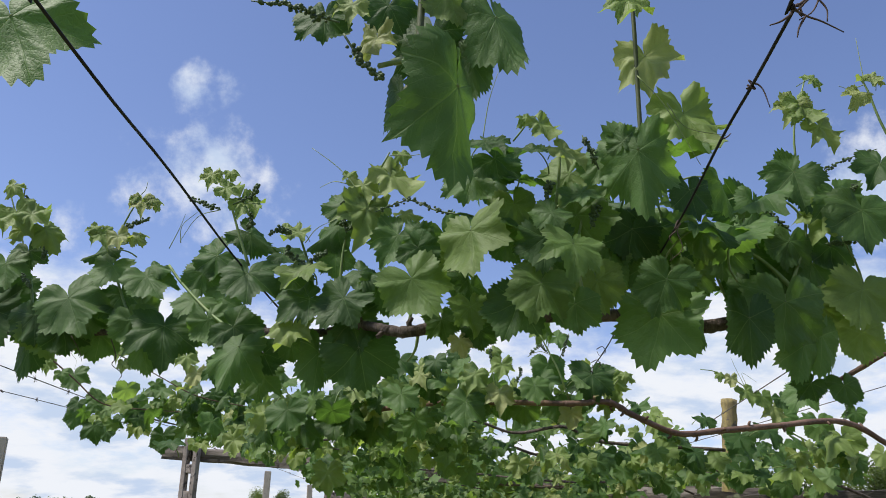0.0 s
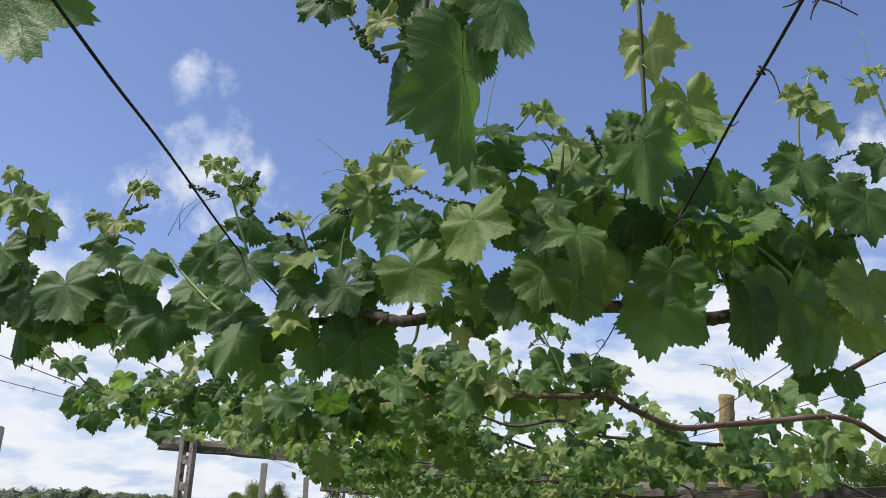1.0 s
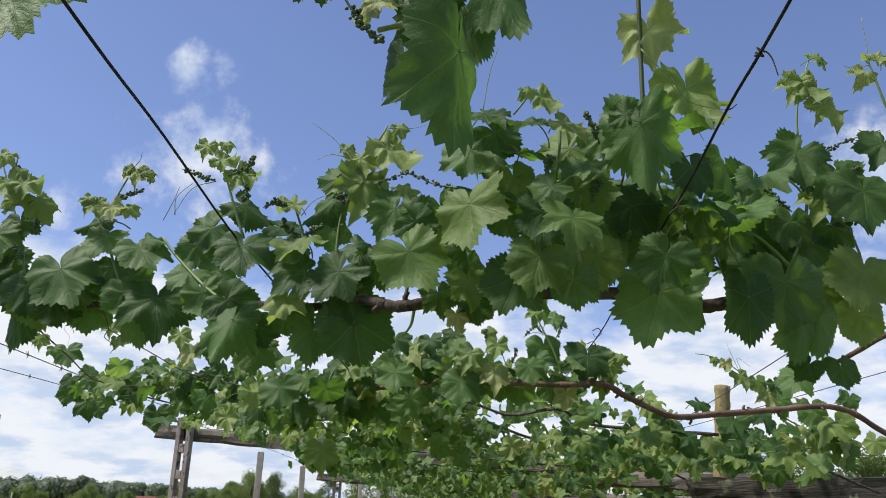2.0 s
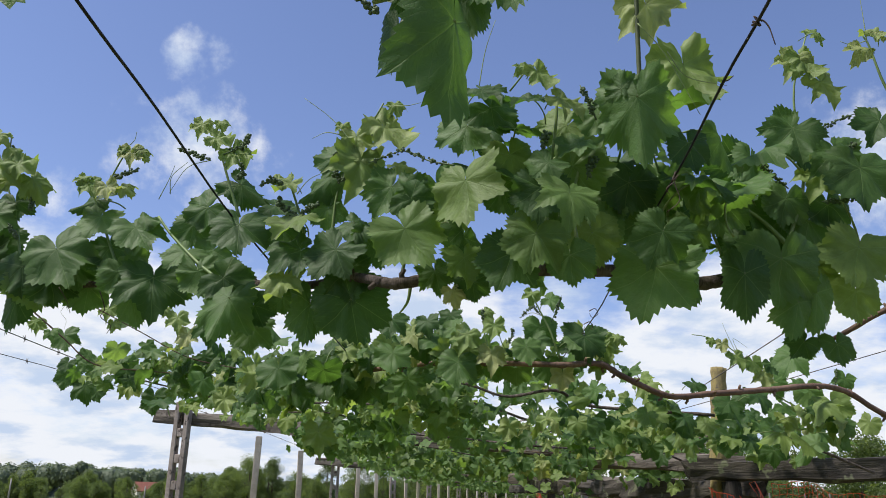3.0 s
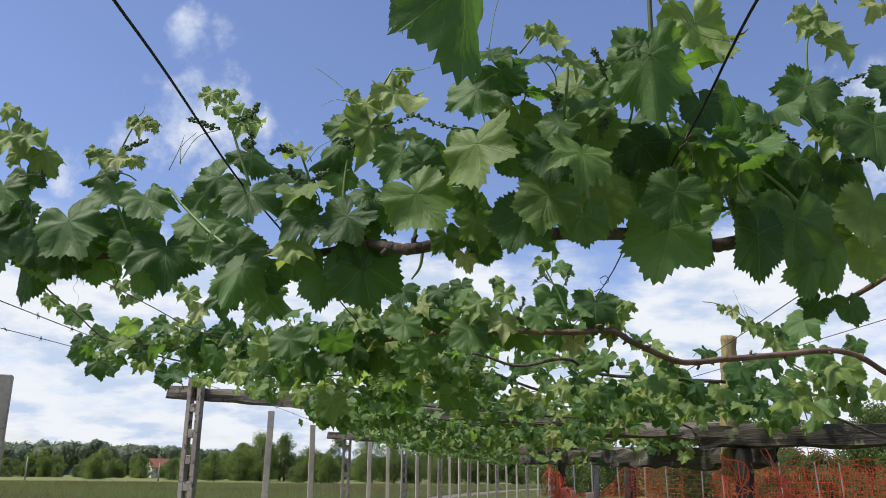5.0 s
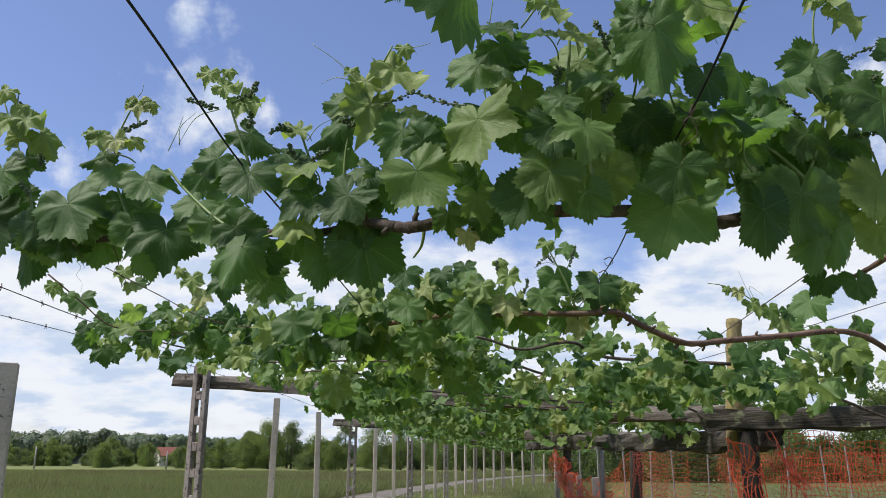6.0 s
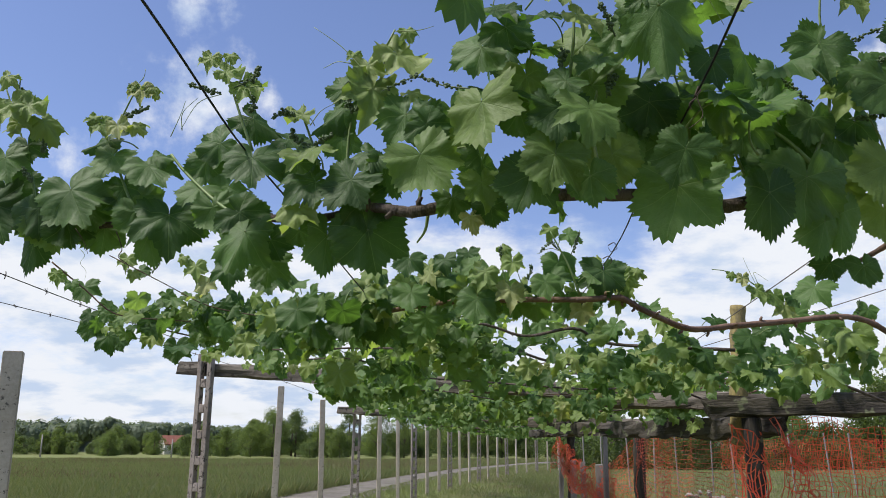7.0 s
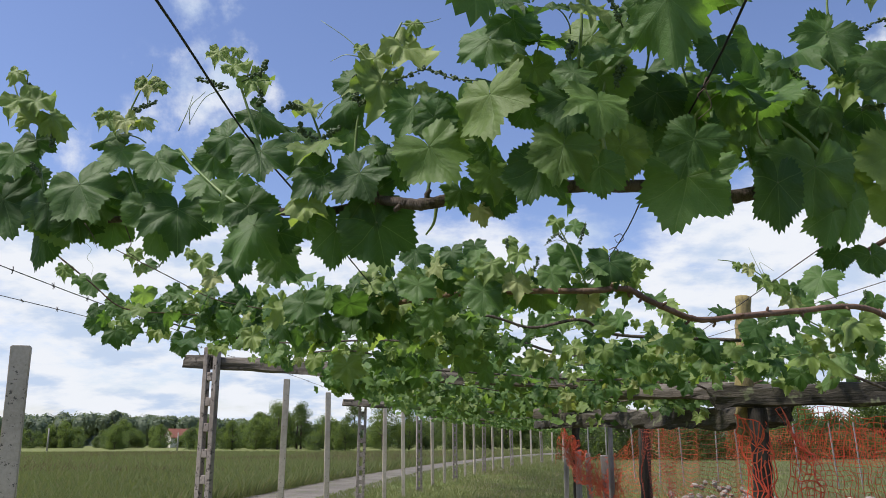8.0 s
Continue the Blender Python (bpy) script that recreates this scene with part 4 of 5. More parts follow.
set_leaves(sh, [
    (0.367, 1.200, 1.574, 0.146, -16, 12, -25, 6),
    (0.372, 1.170, 1.624, 0.098, -22, 2, -10, 0),
])
sh = shoot_of(front, [(0.427, 1.375, 1.618), (0.448, 1.382, 1.719), (0.429, 1.364, 1.814), (0.395, 1.332, 1.893)], 0.0034, 0.0016, SHOOT)
set_leaves(sh, [
    (0.279, 1.260, 1.649, 0.104, 15, 5, 0, 2),
    (0.435, 1.200, 1.939, 0.129, 15, 15, 10, 11),
    (0.443, 1.230, 1.806, 0.093, 7, 15, 10, 0),
    (0.356, 1.300, 1.759, 0.110, -9, 5, 0, 2),
    (0.412, 1.320, 1.770, 0.103, -8, 5, 0, 2),
    (0.314, 1.300, 1.686, 0.119, -2, 5, 0, 8),
    (0.447, 1.360, 1.797, 0.100, 2, 5, 0, 4),
    (0.381, 1.340, 1.700, 0.097, -9, 5, 0, 2),
    (0.441, 1.260, 1.582, 0.085, 7, 5, 20, 8),
])
sh = shoot_of(front, [(0.574, 1.436, 1.636), (0.534, 1.416, 1.732), (0.517, 1.407, 1.809)], 0.0034, 0.0016, SHOOT)
set_leaves(sh, [
    (0.514, 1.270, 1.836, 0.104, 20, 8, 45, 8),
    (0.487, 1.320, 1.760, 0.101, 11, 5, 20, 2),
    (0.539, 1.360, 1.751, 0.116, -5, 5, -10, 2),
    (0.481, 1.360, 1.699, 0.085, -2, 5, 0, 2),
    (0.556, 1.320, 1.602, 0.140, -3, 5, -20, 8),
])
sh = shoot_of(front, [(0.667, 1.45, 1.641), (0.739, 1.45, 1.805), (0.743, 1.45, 1.916), (0.749, 1.45, 2.045), (0.79, 1.45, 2.171)], 0.004, 0.0016, SHOOT)
set_leaves(sh, [
    (0.641, 1.360, 1.644, 0.157, -4, 5, 0, 2),
    (0.673, 1.380, 1.568, 0.118, -18, 5, 10, 8),
    (0.718, 1.400, 1.592, 0.129, -10, 5, 0, 8),
    (0.741, 1.520, 1.525, 0.061, -42, 10, -20, 7),
    (0.692, 1.360, 1.905, 0.115, -44, 12, -15, 5),
    (0.716, 1.380, 1.892, 0.109, -5, 8, 35, 8),
    (0.776, 1.430, 1.849, 0.091, -29, 15, -20, 10),
    (0.684, 1.300, 1.994, 0.027, -29, 20, 0, 13),
    (0.726, 1.300, 2.075, 0.047, 104, 25, 20, 12),
])
bead_cluster(sh, [(0.733, 1.42, 1.896), (0.772, 1.42, 1.928), (0.824, 1.423, 1.961), (0.908, 1.436, 1.996)], RNG)
bead_cluster(sh, [(0.698, 1.42, 1.805), (0.669, 1.42, 1.834), (0.634, 1.42, 1.87)], RNG)
bead_cluster(sh, [(0.799, 1.42, 1.885), (0.839, 1.427, 1.901), (0.843, 1.428, 1.913)], RNG)
sh = shoot_of(front, [(0.701, 1.45, 1.696), (0.658, 1.45, 1.744), (0.613, 1.445, 1.777)], 0.005, 0.003, SHOOT)
set_leaves(sh, [
    (0.602, 1.400, 1.669, 0.107, -23, 5, 0, 2),
    (0.736, 1.440, 1.661, 0.106, 19, 5, 0, 4),
    (0.622, 1.400, 1.856, 0.105, -10, 8, 20, 8),
    (0.701, 1.440, 1.792, 0.103, -15, 10, 0, 2),
    (0.750, 1.460, 1.753, 0.104, -17, 10, 10, 6),
])
sh = shoot_of(front, [(0.942, 1.38, 1.924), (0.898, 1.38, 2.004), (0.877, 1.38, 2.1), (0.866, 1.38, 2.126)], 0.0034, 0.0016, SHOOT)
set_leaves(sh, [
    (0.693, 1.320, 2.033, 0.067, -26, 20, -10, 10),
    (0.704, 1.320, 2.028, 0.071, 17, 25, 15, 11),
    (0.862, 1.360, 1.926, 0.091, -30, 15, 0, 3),
    (0.735, 1.320, 1.983, 0.070, 28, 20, 0, 10),
    (0.840, 1.300, 2.077, 0.044, -74, 30, 0, 11),
    (0.813, 1.300, 2.045, 0.051, -31, 20, 0, 13),
    (0.845, 1.300, 2.082, 0.032, 57, 20, 0, 12),
])
tendril(sh, [(0.855, 1.35, 2.095), (0.855, 1.35, 2.147), (0.855, 1.35, 2.203)])
tendril(sh, [(0.855, 1.35, 2.095), (0.825, 1.35, 2.084), (0.802, 1.35, 2.091)])
sh = shoot_of(front, [(0.849, 1.464, 1.647), (0.84, 1.459, 1.738), (0.814, 1.453, 1.807)], 0.0034, 0.0016, SHOOT)
set_leaves(sh, [
    (0.824, 1.460, 1.613, 0.108, 3, 5, 0, 2),
    (0.808, 1.400, 1.682, 0.133, -18, 15, 0, 6),
    (0.826, 1.560, 1.529, 0.080, 7, 20, 0, 2),
    (0.799, 1.420, 1.888, 0.122, 9, 20, 0, 1),
    (0.833, 1.400, 1.844, 0.152, -9, 22, 0, 0),
    (0.791, 1.460, 1.789, 0.103, 1, 15, 0, 2),
])
bead_cluster(sh, [(0.848, 1.432, 1.806), (0.808, 1.425, 1.787), (0.761, 1.42, 1.78)], RNG)
fill_leaves(front, RNG, (0.165, 1.4, 1.716), (0.08, 0.05, 0.06), 4, 0.11)
fill_leaves(front, RNG, (0.339, 1.4, 1.80), (0.06, 0.05, 0.04), 9, 0.11)
fill_leaves(front, RNG, (0.504, 1.465, 1.80), (0.06, 0.05, 0.035), 6, 0.11)
fill_leaves(front, RNG, (0.415, 1.3, 1.834), (0.07, 0.06, 0.04), 5, 0.12, 68)
fill_leaves(front, RNG, (0.554, 1.38, 1.813), (0.08, 0.06, 0.04), 3, 0.12, 68)
fill_leaves(front, RNG, (0.19, 1.25, 1.798), (0.07, 0.06, 0.03), 5, 0.11, 68)
fill_leaves(front, RNG, (0.588, 1.6, 1.784), (0.08, 0.05, 0.03), 4, 0.12, 35)
fill_leaves(front, RNG, (0.62, 1.52, 1.755), (0.09, 0.04, 0.05), 9, 0.12, 8)
fill_leaves(front, RNG, (0.48, 1.5, 1.77), (0.08, 0.04, 0.03), 7, 0.12, 8)
fill_leaves(front, RNG, (0.36, 1.45, 1.80), (0.07, 0.04, 0.04), 7, 0.12, 8)
fill_leaves(front, RNG, (0.16, 1.3, 1.76), (0.07, 0.04, 0.05), 4, 0.11, 10)
over = thing("grapevine", (0, 0, 0), "dangling leafy grapevine shoot hanging from overhead wires", "grapevine", "vines of the pergola")
old_arm(over, [(-0.214, 0.8, 2.174), (-0.101, 0.8, 2.086), (-0.019, 0.8, 2.011), (0.182, 0.85, 2.131), (0.8, 1.0, 2.02), (1.2, 1.25, 1.85), (1.38, 1.46, 1.45)], 0.006, 0.010, CANE, 5)
sh = shoot_of(over, [(-0.019, 0.8, 2.011), (-0.015, 0.8, 1.886), (-0.017, 0.8, 1.819), (-0.02, 0.8, 1.763), (-0.033, 0.8, 1.736), (-0.033, 0.8, 1.72)], 0.0052, 0.0038, STEM)
bead_cluster(sh, [(-0.106, 0.77, 1.797), (-0.09, 0.77, 1.77), (-0.076, 0.77, 1.751), (-0.056, 0.77, 1.736)], RNG)
bead_cluster(sh, [(-0.031, 0.77, 1.718), (-0.027, 0.77, 1.7), (-0.012, 0.77, 1.689)], RNG)
bead_cluster(sh, [(-0.112, 0.77, 1.813), (-0.14, 0.77, 1.822), (-0.168, 0.77, 1.835), (-0.22, 0.77, 1.842)], RNG)
sh = shoot_of(over, [(-0.453, 0.63, 1.915), (-0.42, 0.63, 1.804), (-0.4, 0.63, 1.756)], 0.003, 0.002, SHOOT)
set_leaves(over, [
    (-0.434, 0.660, 1.737, 0.152, 27, 16, 0, 6),
    (0.030, 0.770, 1.727, 0.200, 0, 2, 47, 8),
    (0.078, 0.800, 1.844, 0.138, 15, 15, 15, 8),
    (-0.001, 0.830, 1.841, 0.139, 1, 3, 0, 9),
    (0.048, 0.840, 1.807, 0.101, -3, 3, 0, 8),
    (-0.035, 0.800, 1.735, 0.100, -2, 12, -15, 8),
    (-0.135, 0.800, 1.844, 0.076, 2, 15, 0, 4),
    (-0.071, 0.820, 1.826, 0.059, -3, 15, -25, 11),
    (-0.100, 0.790, 1.854, 0.043, -4, 25, 0, 10),
    (-0.058, 0.820, 1.875, 0.072, -23, 8, 0, 2),
    (0.019, 0.800, 1.883, 0.083, 16, 5, 0, 2),
])
sh = shoot_of(over, [(0.36, 1.11, 2.435), (0.338, 1.11, 2.143), (0.335, 1.11, 2.029), (0.332, 1.11, 1.847), (0.335, 1.11, 1.787)], 0.0036, 0.004, STEM)
set_leaves(sh, [
    (0.321, 1.08, 2.085, 0.085, -10, 20, 0, 11),
    (0.350, 1.11, 1.995, 0.112, 14, 10, -25, 11),
])
tendril(sh, [(0.326, 1.08, 1.939), (0.365, 1.08, 1.887), (0.413, 1.08, 1.782)])
tendril(sh, [(0.37, 1.08, 1.89), (0.397, 1.08, 1.847), (0.458, 1.08, 1.833)])
strand("wire", curve_points([(-0.3, -1.6, 1.8), (-0.34, -0.6, 1.75), (-0.36, 0.46, 1.692), (-0.353, 0.56, 1.685), (-0.342, 0.72, 1.673), (-0.357, 0.95, 1.699), (-0.383, 1.4, 1.734), (-0.33, 1.56, 1.684)], 4) + sagging((-0.33, 1.56, 1.684), (0.3, 12.0, 1.74), 0.03)[1:], 0.0019, WIRE, "taut dark wire under the vine leaves")
wound = strand("wire", curve_points([(0.28, -1.6, 1.78), (0.3, -0.6, 1.72), (0.318, 0.46, 1.69), (0.326, 0.56, 1.685), (0.341, 0.7, 1.691), (0.349, 0.82, 1.691), (0.397, 1.16, 1.719), (0.446, 1.75, 1.738), (0.501, 2.35, 1.752), (0.499, 3.3, 1.719)], 4) + sagging((0.499, 3.3, 1.719), (1.2, 12.0, 1.68), 0.03)[1:], 0.0019, WIRE, "taut dark wire with dry tendrils wound on it")
tendril(wound, [(0.326, 0.56, 1.684), (0.337, 0.56, 1.677), (0.349, 0.56, 1.672), (0.367, 0.56, 1.661)], 0.0013, True)
tendril(wound, [(0.323, 0.56, 1.679), (0.312, 0.56, 1.671), (0.302, 0.56, 1.667)], 0.0013, True)
tendril(wound, [(0.329, 0.56, 1.688), (0.345, 0.56, 1.698), (0.355, 0.56, 1.686), (0.354, 0.56, 1.672)], 0.0013, True)
tendril(wound, [(0.328, 0.56, 1.682), (0.34, 0.56, 1.695), (0.351, 0.56, 1.701), (0.343, 0.56, 1.683), (0.329, 0.56, 1.673)], 0.0013, True)
tendril(wound, [(0.32, 0.56, 1.676), (0.33, 0.56, 1.69), (0.332, 0.56, 1.677), (0.325, 0.56, 1.693), (0.334, 0.56, 1.704)], 0.0013, True)
tendril(wound, [(0.335, 0.56, 1.677), (0.328, 0.56, 1.665), (0.325, 0.56, 1.655)], 0.0013, True)
tendril(wound, [(0.335, 0.7, 1.687), (0.344, 0.7, 1.694), (0.352, 0.7, 1.687), (0.357, 0.7, 1.665)], 0.0013, True)
tendril(wound, [(0.336, 0.7, 1.692), (0.344, 0.7, 1.687), (0.338, 0.7, 1.698), (0.346, 0.7, 1.692)], 0.0013, True)
tendril(wound, [(0.348, 0.82, 1.691), (0.354, 0.82, 1.692), (0.361, 0.82, 1.698)], 0.0013, True)
tendril(wound, [(0.392, 1.15, 1.717), (0.386, 1.15, 1.702), (0.396, 1.15, 1.712), (0.389, 1.15, 1.698), (0.395, 1.15, 1.669), (0.373, 1.15, 1.648)], 0.0013, True)
tendril(wound, [(0.387, 1.15, 1.698), (0.376, 1.15, 1.688), (0.38, 1.15, 1.678)], 0.0013, True)
second = thing("grapevine", (0, 0, 0), "young leafy grapevine on a bare reddish bent cane", "grapevine", "vines of the pergola")
old_arm(second, [(-0.543, 3.2, 1.576), (-0.33, 2.9, 1.631), (-0.113, 2.65, 1.638), (0.053, 2.5, 1.629), (0.241, 2.42, 1.62), (0.406, 2.38, 1.613), (0.523, 2.385, 1.619), (0.598, 2.41, 1.587), (0.754, 2.48, 1.541), (0.916, 2.55, 1.56), (1.113, 2.63, 1.586), (1.416, 2.75, 1.617), (1.672, 2.85, 1.522), (2.009, 2.9, 1.446), (2.45, 2.92, 1.2), (2.5, 2.95, 0.5), (2.48, 2.95, -0.05)], 0.008, 0.0105, CANE, 6)
sh = shoot_of(second, [(0.409, 2.41, 1.631), (0.381, 2.41, 1.716), (0.354, 2.41, 1.773), (0.325, 2.41, 1.833)], 0.004, 0.002, SHOOT)
set_leaves(sh, [
    (-0.109, 2.38, 1.739, 0.103, -8, 30, 0, 0),
    (-0.104, 2.43, 1.645, 0.121, 0, 35, 0, 6),
    (-0.058, 2.48, 1.574, 0.098, 20, 10, 0, 3),
    (0.095, 2.38, 1.614, 0.13, -5, 30, 0, 0),
    (-0.001, 2.43, 1.748, 0.08, 10, 20, -20, 1),
    (0.014, 2.43, 1.69, 0.097, 70, 40, 0, 2),
    (0.121, 2.38, 1.7, 0.088, -20, 30, 0, 10),
    (0.203, 2.38, 1.728, 0.076, 0, 30, 0, 11),
    (0.196, 2.38, 1.643, 0.09, 0, 30, 0, 10),
    (0.298, 2.35, 1.66, 0.098, 5, 30, 0, 0),
    (0.351, 2.43, 1.739, 0.11, 0, 15, 0, 2),
    (0.477, 2.38, 1.701, 0.143, -5, 20, 0, 1),
])
bead_cluster(sh, [(0.378, 2.38, 1.744), (0.397, 2.38, 1.788), (0.411, 2.38, 1.828)], RNG)
bead_cluster(sh, [(0.345, 2.38, 1.766), (0.32, 2.38, 1.789), (0.284, 2.38, 1.754)], RNG)
tendril(sh, [(0.35, 2.38, 1.762), (0.319, 2.38, 1.771), (0.279, 2.38, 1.754)])
sh = shoot_of(second, [(0.209, 2.45, 1.627), (0.185, 2.45, 1.69), (0.177, 2.45, 1.744), (0.187, 2.45, 1.79)], 0.0034, 0.0016, SHOOT)
set_leaves(sh, [
    (0.549, 2.44, 1.698, 0.097, 10, 20, 0, 10),
    (0.281, 2.47, 1.614, 0.098, 0, 5, 0, 2),
    (0.142, 2.48, 1.668, 0.123, 0, 10, 0, 2),
    (-0.003, 2.48, 1.686, 0.111, 0, 10, 0, 2),
    (0.375, 2.45, 1.622, 0.097, 0, 20, 0, 0),
    (0.415, 2.42, 1.591, 0.079, 0, 20, 0, 11),
    (0.382, 2.42, 1.825, 0.073, 60, 40, 0, 1),
    (0.328, 2.42, 1.843, 0.056, -10, 20, 0, 13),
    (0.18, 2.42, 1.782, 0.049, 40, 20, 0, 12),
    (0.074, 2.52, 1.79, 0.076, 0, 20, 0, 3),
    (0.224, 2.52, 1.625, 0.087, 0, 5, 0, 2),
])
bead_cluster(sh, [(0.184, 2.42, 1.737), (0.172, 2.42, 1.764), (0.171, 2.42, 1.791)], RNG)
bead_cluster(sh, [(0.243, 2.42, 1.683), (0.261, 2.42, 1.701), (0.265, 2.42, 1.733)], RNG)
sh = shoot_of(second, [(0.519, 2.43, 1.622), (0.557, 2.43, 1.684), (0.585, 2.43, 1.715)], 0.0034, 0.0016, SHOOT)
set_leaves(sh, [
    (0.58, 2.4, 1.706, 0.048, 60, 30, 0, 12),
    (0.52, 2.4, 1.614, 0.055, 0, 30, 0, 13),
])
sh = shoot_of(second, [(-0.448, 2.63, 1.579), (-0.479, 2.63, 1.655), (-0.569, 2.63, 1.771)], 0.0034, 0.0016, SHOOT)
set_leaves(sh, [
    (-0.47, 2.1, 1.629, 0.105, 10, 35, 0, 0),
    (-0.446, 2.4, 1.586, 0.128, 5, 25, 0, 4),
    (-0.349, 2.8, 1.623, 0.145, 0, 25, 0, 6),
    (-0.658, 2.4, 1.717, 0.108, 0, 20, 0, 1),
    (-0.219, 2.8, 1.6, 0.124, 0, 20, 0, 0),
])
sh = shoot_of(second, [(1.483, 3.03, 1.545), (1.324, 3.03, 1.631), (1.19, 3.03, 1.785), (1.087, 3.03, 1.841), (1.023, 3.03, 1.852)], 0.003, 0.0015, SHOOT)
set_leaves(sh, [
    (1.128, 3.0, 1.812, 0.054, 0, 20, 0, 11),
    (1.086, 3.0, 1.828, 0.039, 0, 20, 0, 12),
    (1.177, 3.0, 1.766, 0.077, 20, 30, 0, 10),
    (1.241, 3.0, 1.745, 0.08, 10, 20, 0, 0),
    (1.309, 3.0, 1.739, 0.074, 20, 20, 0, 0),
    (1.276, 3.0, 1.703, 0.089, 0, 20, 0, 10),
    (1.357, 3.1, 1.69, 0.116, 10, 20, 0, 1),
    (1.399, 3.0, 1.663, 0.088, 60, 40, 0, 2),
    (1.487, 3.1, 1.659, 0.137, 0, 20, 0, 0),
    (1.585, 3.0, 1.69, 0.083, -20, 10, 0, 1),
])
bead_cluster(sh, [(1.531, 3.0, 1.626), (1.55, 3.0, 1.69), (1.559, 3.0, 1.729)], RNG)
tendril(sh, [(1.178, 3.0, 1.779), (1.152, 3.0, 1.845), (1.135, 3.0, 1.894)])
tendril(sh, [(1.183, 3.0, 1.79), (1.172, 3.0, 1.834), (1.223, 3.0, 1.8)])
fill_leaves(second, RNG, (0.143, 2.5, 1.673), (0.13, 0.1, 0.035), 13, 0.085, 30, 0.22)
fill_leaves(second, RNG, (-0.074, 2.6, 1.685), (0.1, 0.1, 0.05), 18, 0.09, 30, 0.22)
fill_leaves(second, RNG, (-0.47, 2.7, 1.65), (0.14, 0.1, 0.05), 15, 0.1, 30, 0.22)
fill_leaves(second, RNG, (-0.24, 2.7, 1.66), (0.1, 0.1, 0.05), 12, 0.1, 30, 0.22)
fill_leaves(second, RNG, (-0.319, 2.8, 1.635), (0.12, 0.1, 0.05), 18, 0.1, 30, 0.22)
fill_leaves(second, RNG, (0.367, 2.45, 1.653), (0.1, 0.1, 0.04), 10, 0.085, 30, 0.22)
fill_leaves(second, RNG, (0.508, 2.45, 1.67), (0.04, 0.1, 0.03), 3, 0.085, 30, 0.22)
fill_leaves(second, RNG, (-0.554, 3.0, 1.615), (0.2, 0.1, 0.05), 18, 0.1, 30, 0.22)
fill_leaves(second, RNG, (1.399, 2.9, 1.529), (0.1, 0.1, 0.05), 16, 0.12, 30, 0.22)
fill_leaves(second, RNG, (1.338, 3.3, 1.556), (0.14, 0.1, 0.05), 16, 0.11, 30, 0.22)
fill_leaves(second, RNG, (1.23, 3.6, 1.542), (0.14, 0.1, 0.04), 12, 0.11, 30, 0.22)
fill_leaves(second, RNG, (0.72, 4.0, 1.565), (0.2, 0.2, 0.04), 30, 0.105, 30, 0.25)
fill_leaves(second, RNG, (1.05, 4.1, 1.55), (0.2, 0.2, 0.04), 26, 0.105, 30, 0.25)
fill_leaves(second, RNG, (0.55, 3.4, 1.555), (0.14, 0.15, 0.035), 16, 0.1, 30, 0.25)
fill_leaves(second, RNG, (0.902, 3.3, 1.582), (0.1, 0.1, 0.06), 14, 0.1, 30, 0.22)
fill_leaves(second, RNG, (0.676, 3.2, 1.615), (0.12, 0.1, 0.06), 10, 0.1, 30, 0.22)
fill_leaves(second, RNG, (-1.376, 4.1, 1.839), (0.26, 0.1, 0.05), 32, 0.1, 30, 0.22)
fill_leaves(second, RNG, (-1.026, 4.0, 1.793), (0.2, 0.1, 0.06), 28, 0.1, 30, 0.22)
fill_leaves(second, RNG, (-1.682, 4.2, 1.872), (0.14, 0.1, 0.04), 10, 0.09, 30, 0.22)
fill_leaves(second, RNG, (1.743, 4.6, 1.573), (0.13, 0.12, 0.045), 12, 0.1, 30, 0.3)
fill_leaves(second, RNG, (1.329, 4.9, 1.591), (0.2, 0.12, 0.035), 14, 0.095, 30, 0.3)
fill_leaves(second, RNG, (0.971, 5.0, 1.557), (0.2, 0.12, 0.045), 13, 0.1, 30, 0.3)
fill_leaves(second, RNG, (2.016, 4.2, 1.571), (0.16, 0.12, 0.05), 9, 0.11, 30, 0.3)
fill_leaves(second, RNG, (0.773, 5.6, 1.519), (0.18, 0.12, 0.05), 16, 0.1, 30, 0.3)
fill_leaves(second, RNG, (1.108, 6.2, 1.428), (0.16, 0.12, 0.05), 16, 0.1, 30, 0.3)
fill_leaves(second, RNG, (1.54, 5.6, 1.394), (0.22, 0.12, 0.02), 8, 0.09, 30, 0.3)
beam((1.132, 5.75, 1.511), (1.857, 5.12, 1.485), 0.09, 0.10, 15, TIMBER, "grey cracked plank lying across the dark rail")
sh = shoot_of(second, [(-1.768, 3.5, 1.99), (-1.653, 3.6, 1.886), (-1.541, 3.7, 1.788), (-1.368, 3.85, 1.785), (-1.107, 4.0, 1.792)], 0.0038, 0.0022, CANE)
set_leaves(sh, [
    (-1.745, 3.5, 1.941, 0.06, -10, 20, 0, 10),
    (-1.692, 3.55, 1.903, 0.067, 20, 25, 0, 1),
    (-1.58, 3.7, 1.787, 0.073, 0, 20, 0, 2),
])
tendril(sh, [(-1.7, 3.6, 2.078), (-1.671, 3.6, 2.046), (-1.687, 3.6, 2.008), (-1.657, 3.6, 1.971), (-1.658, 3.6, 1.928)])
sh = shoot_of(second, [(-1.513, 3.5, 2.021), (-1.333, 3.7, 1.936), (-1.158, 3.85, 1.854), (-0.93, 3.95, 1.819)], 0.0022, 0.0026, CANE)
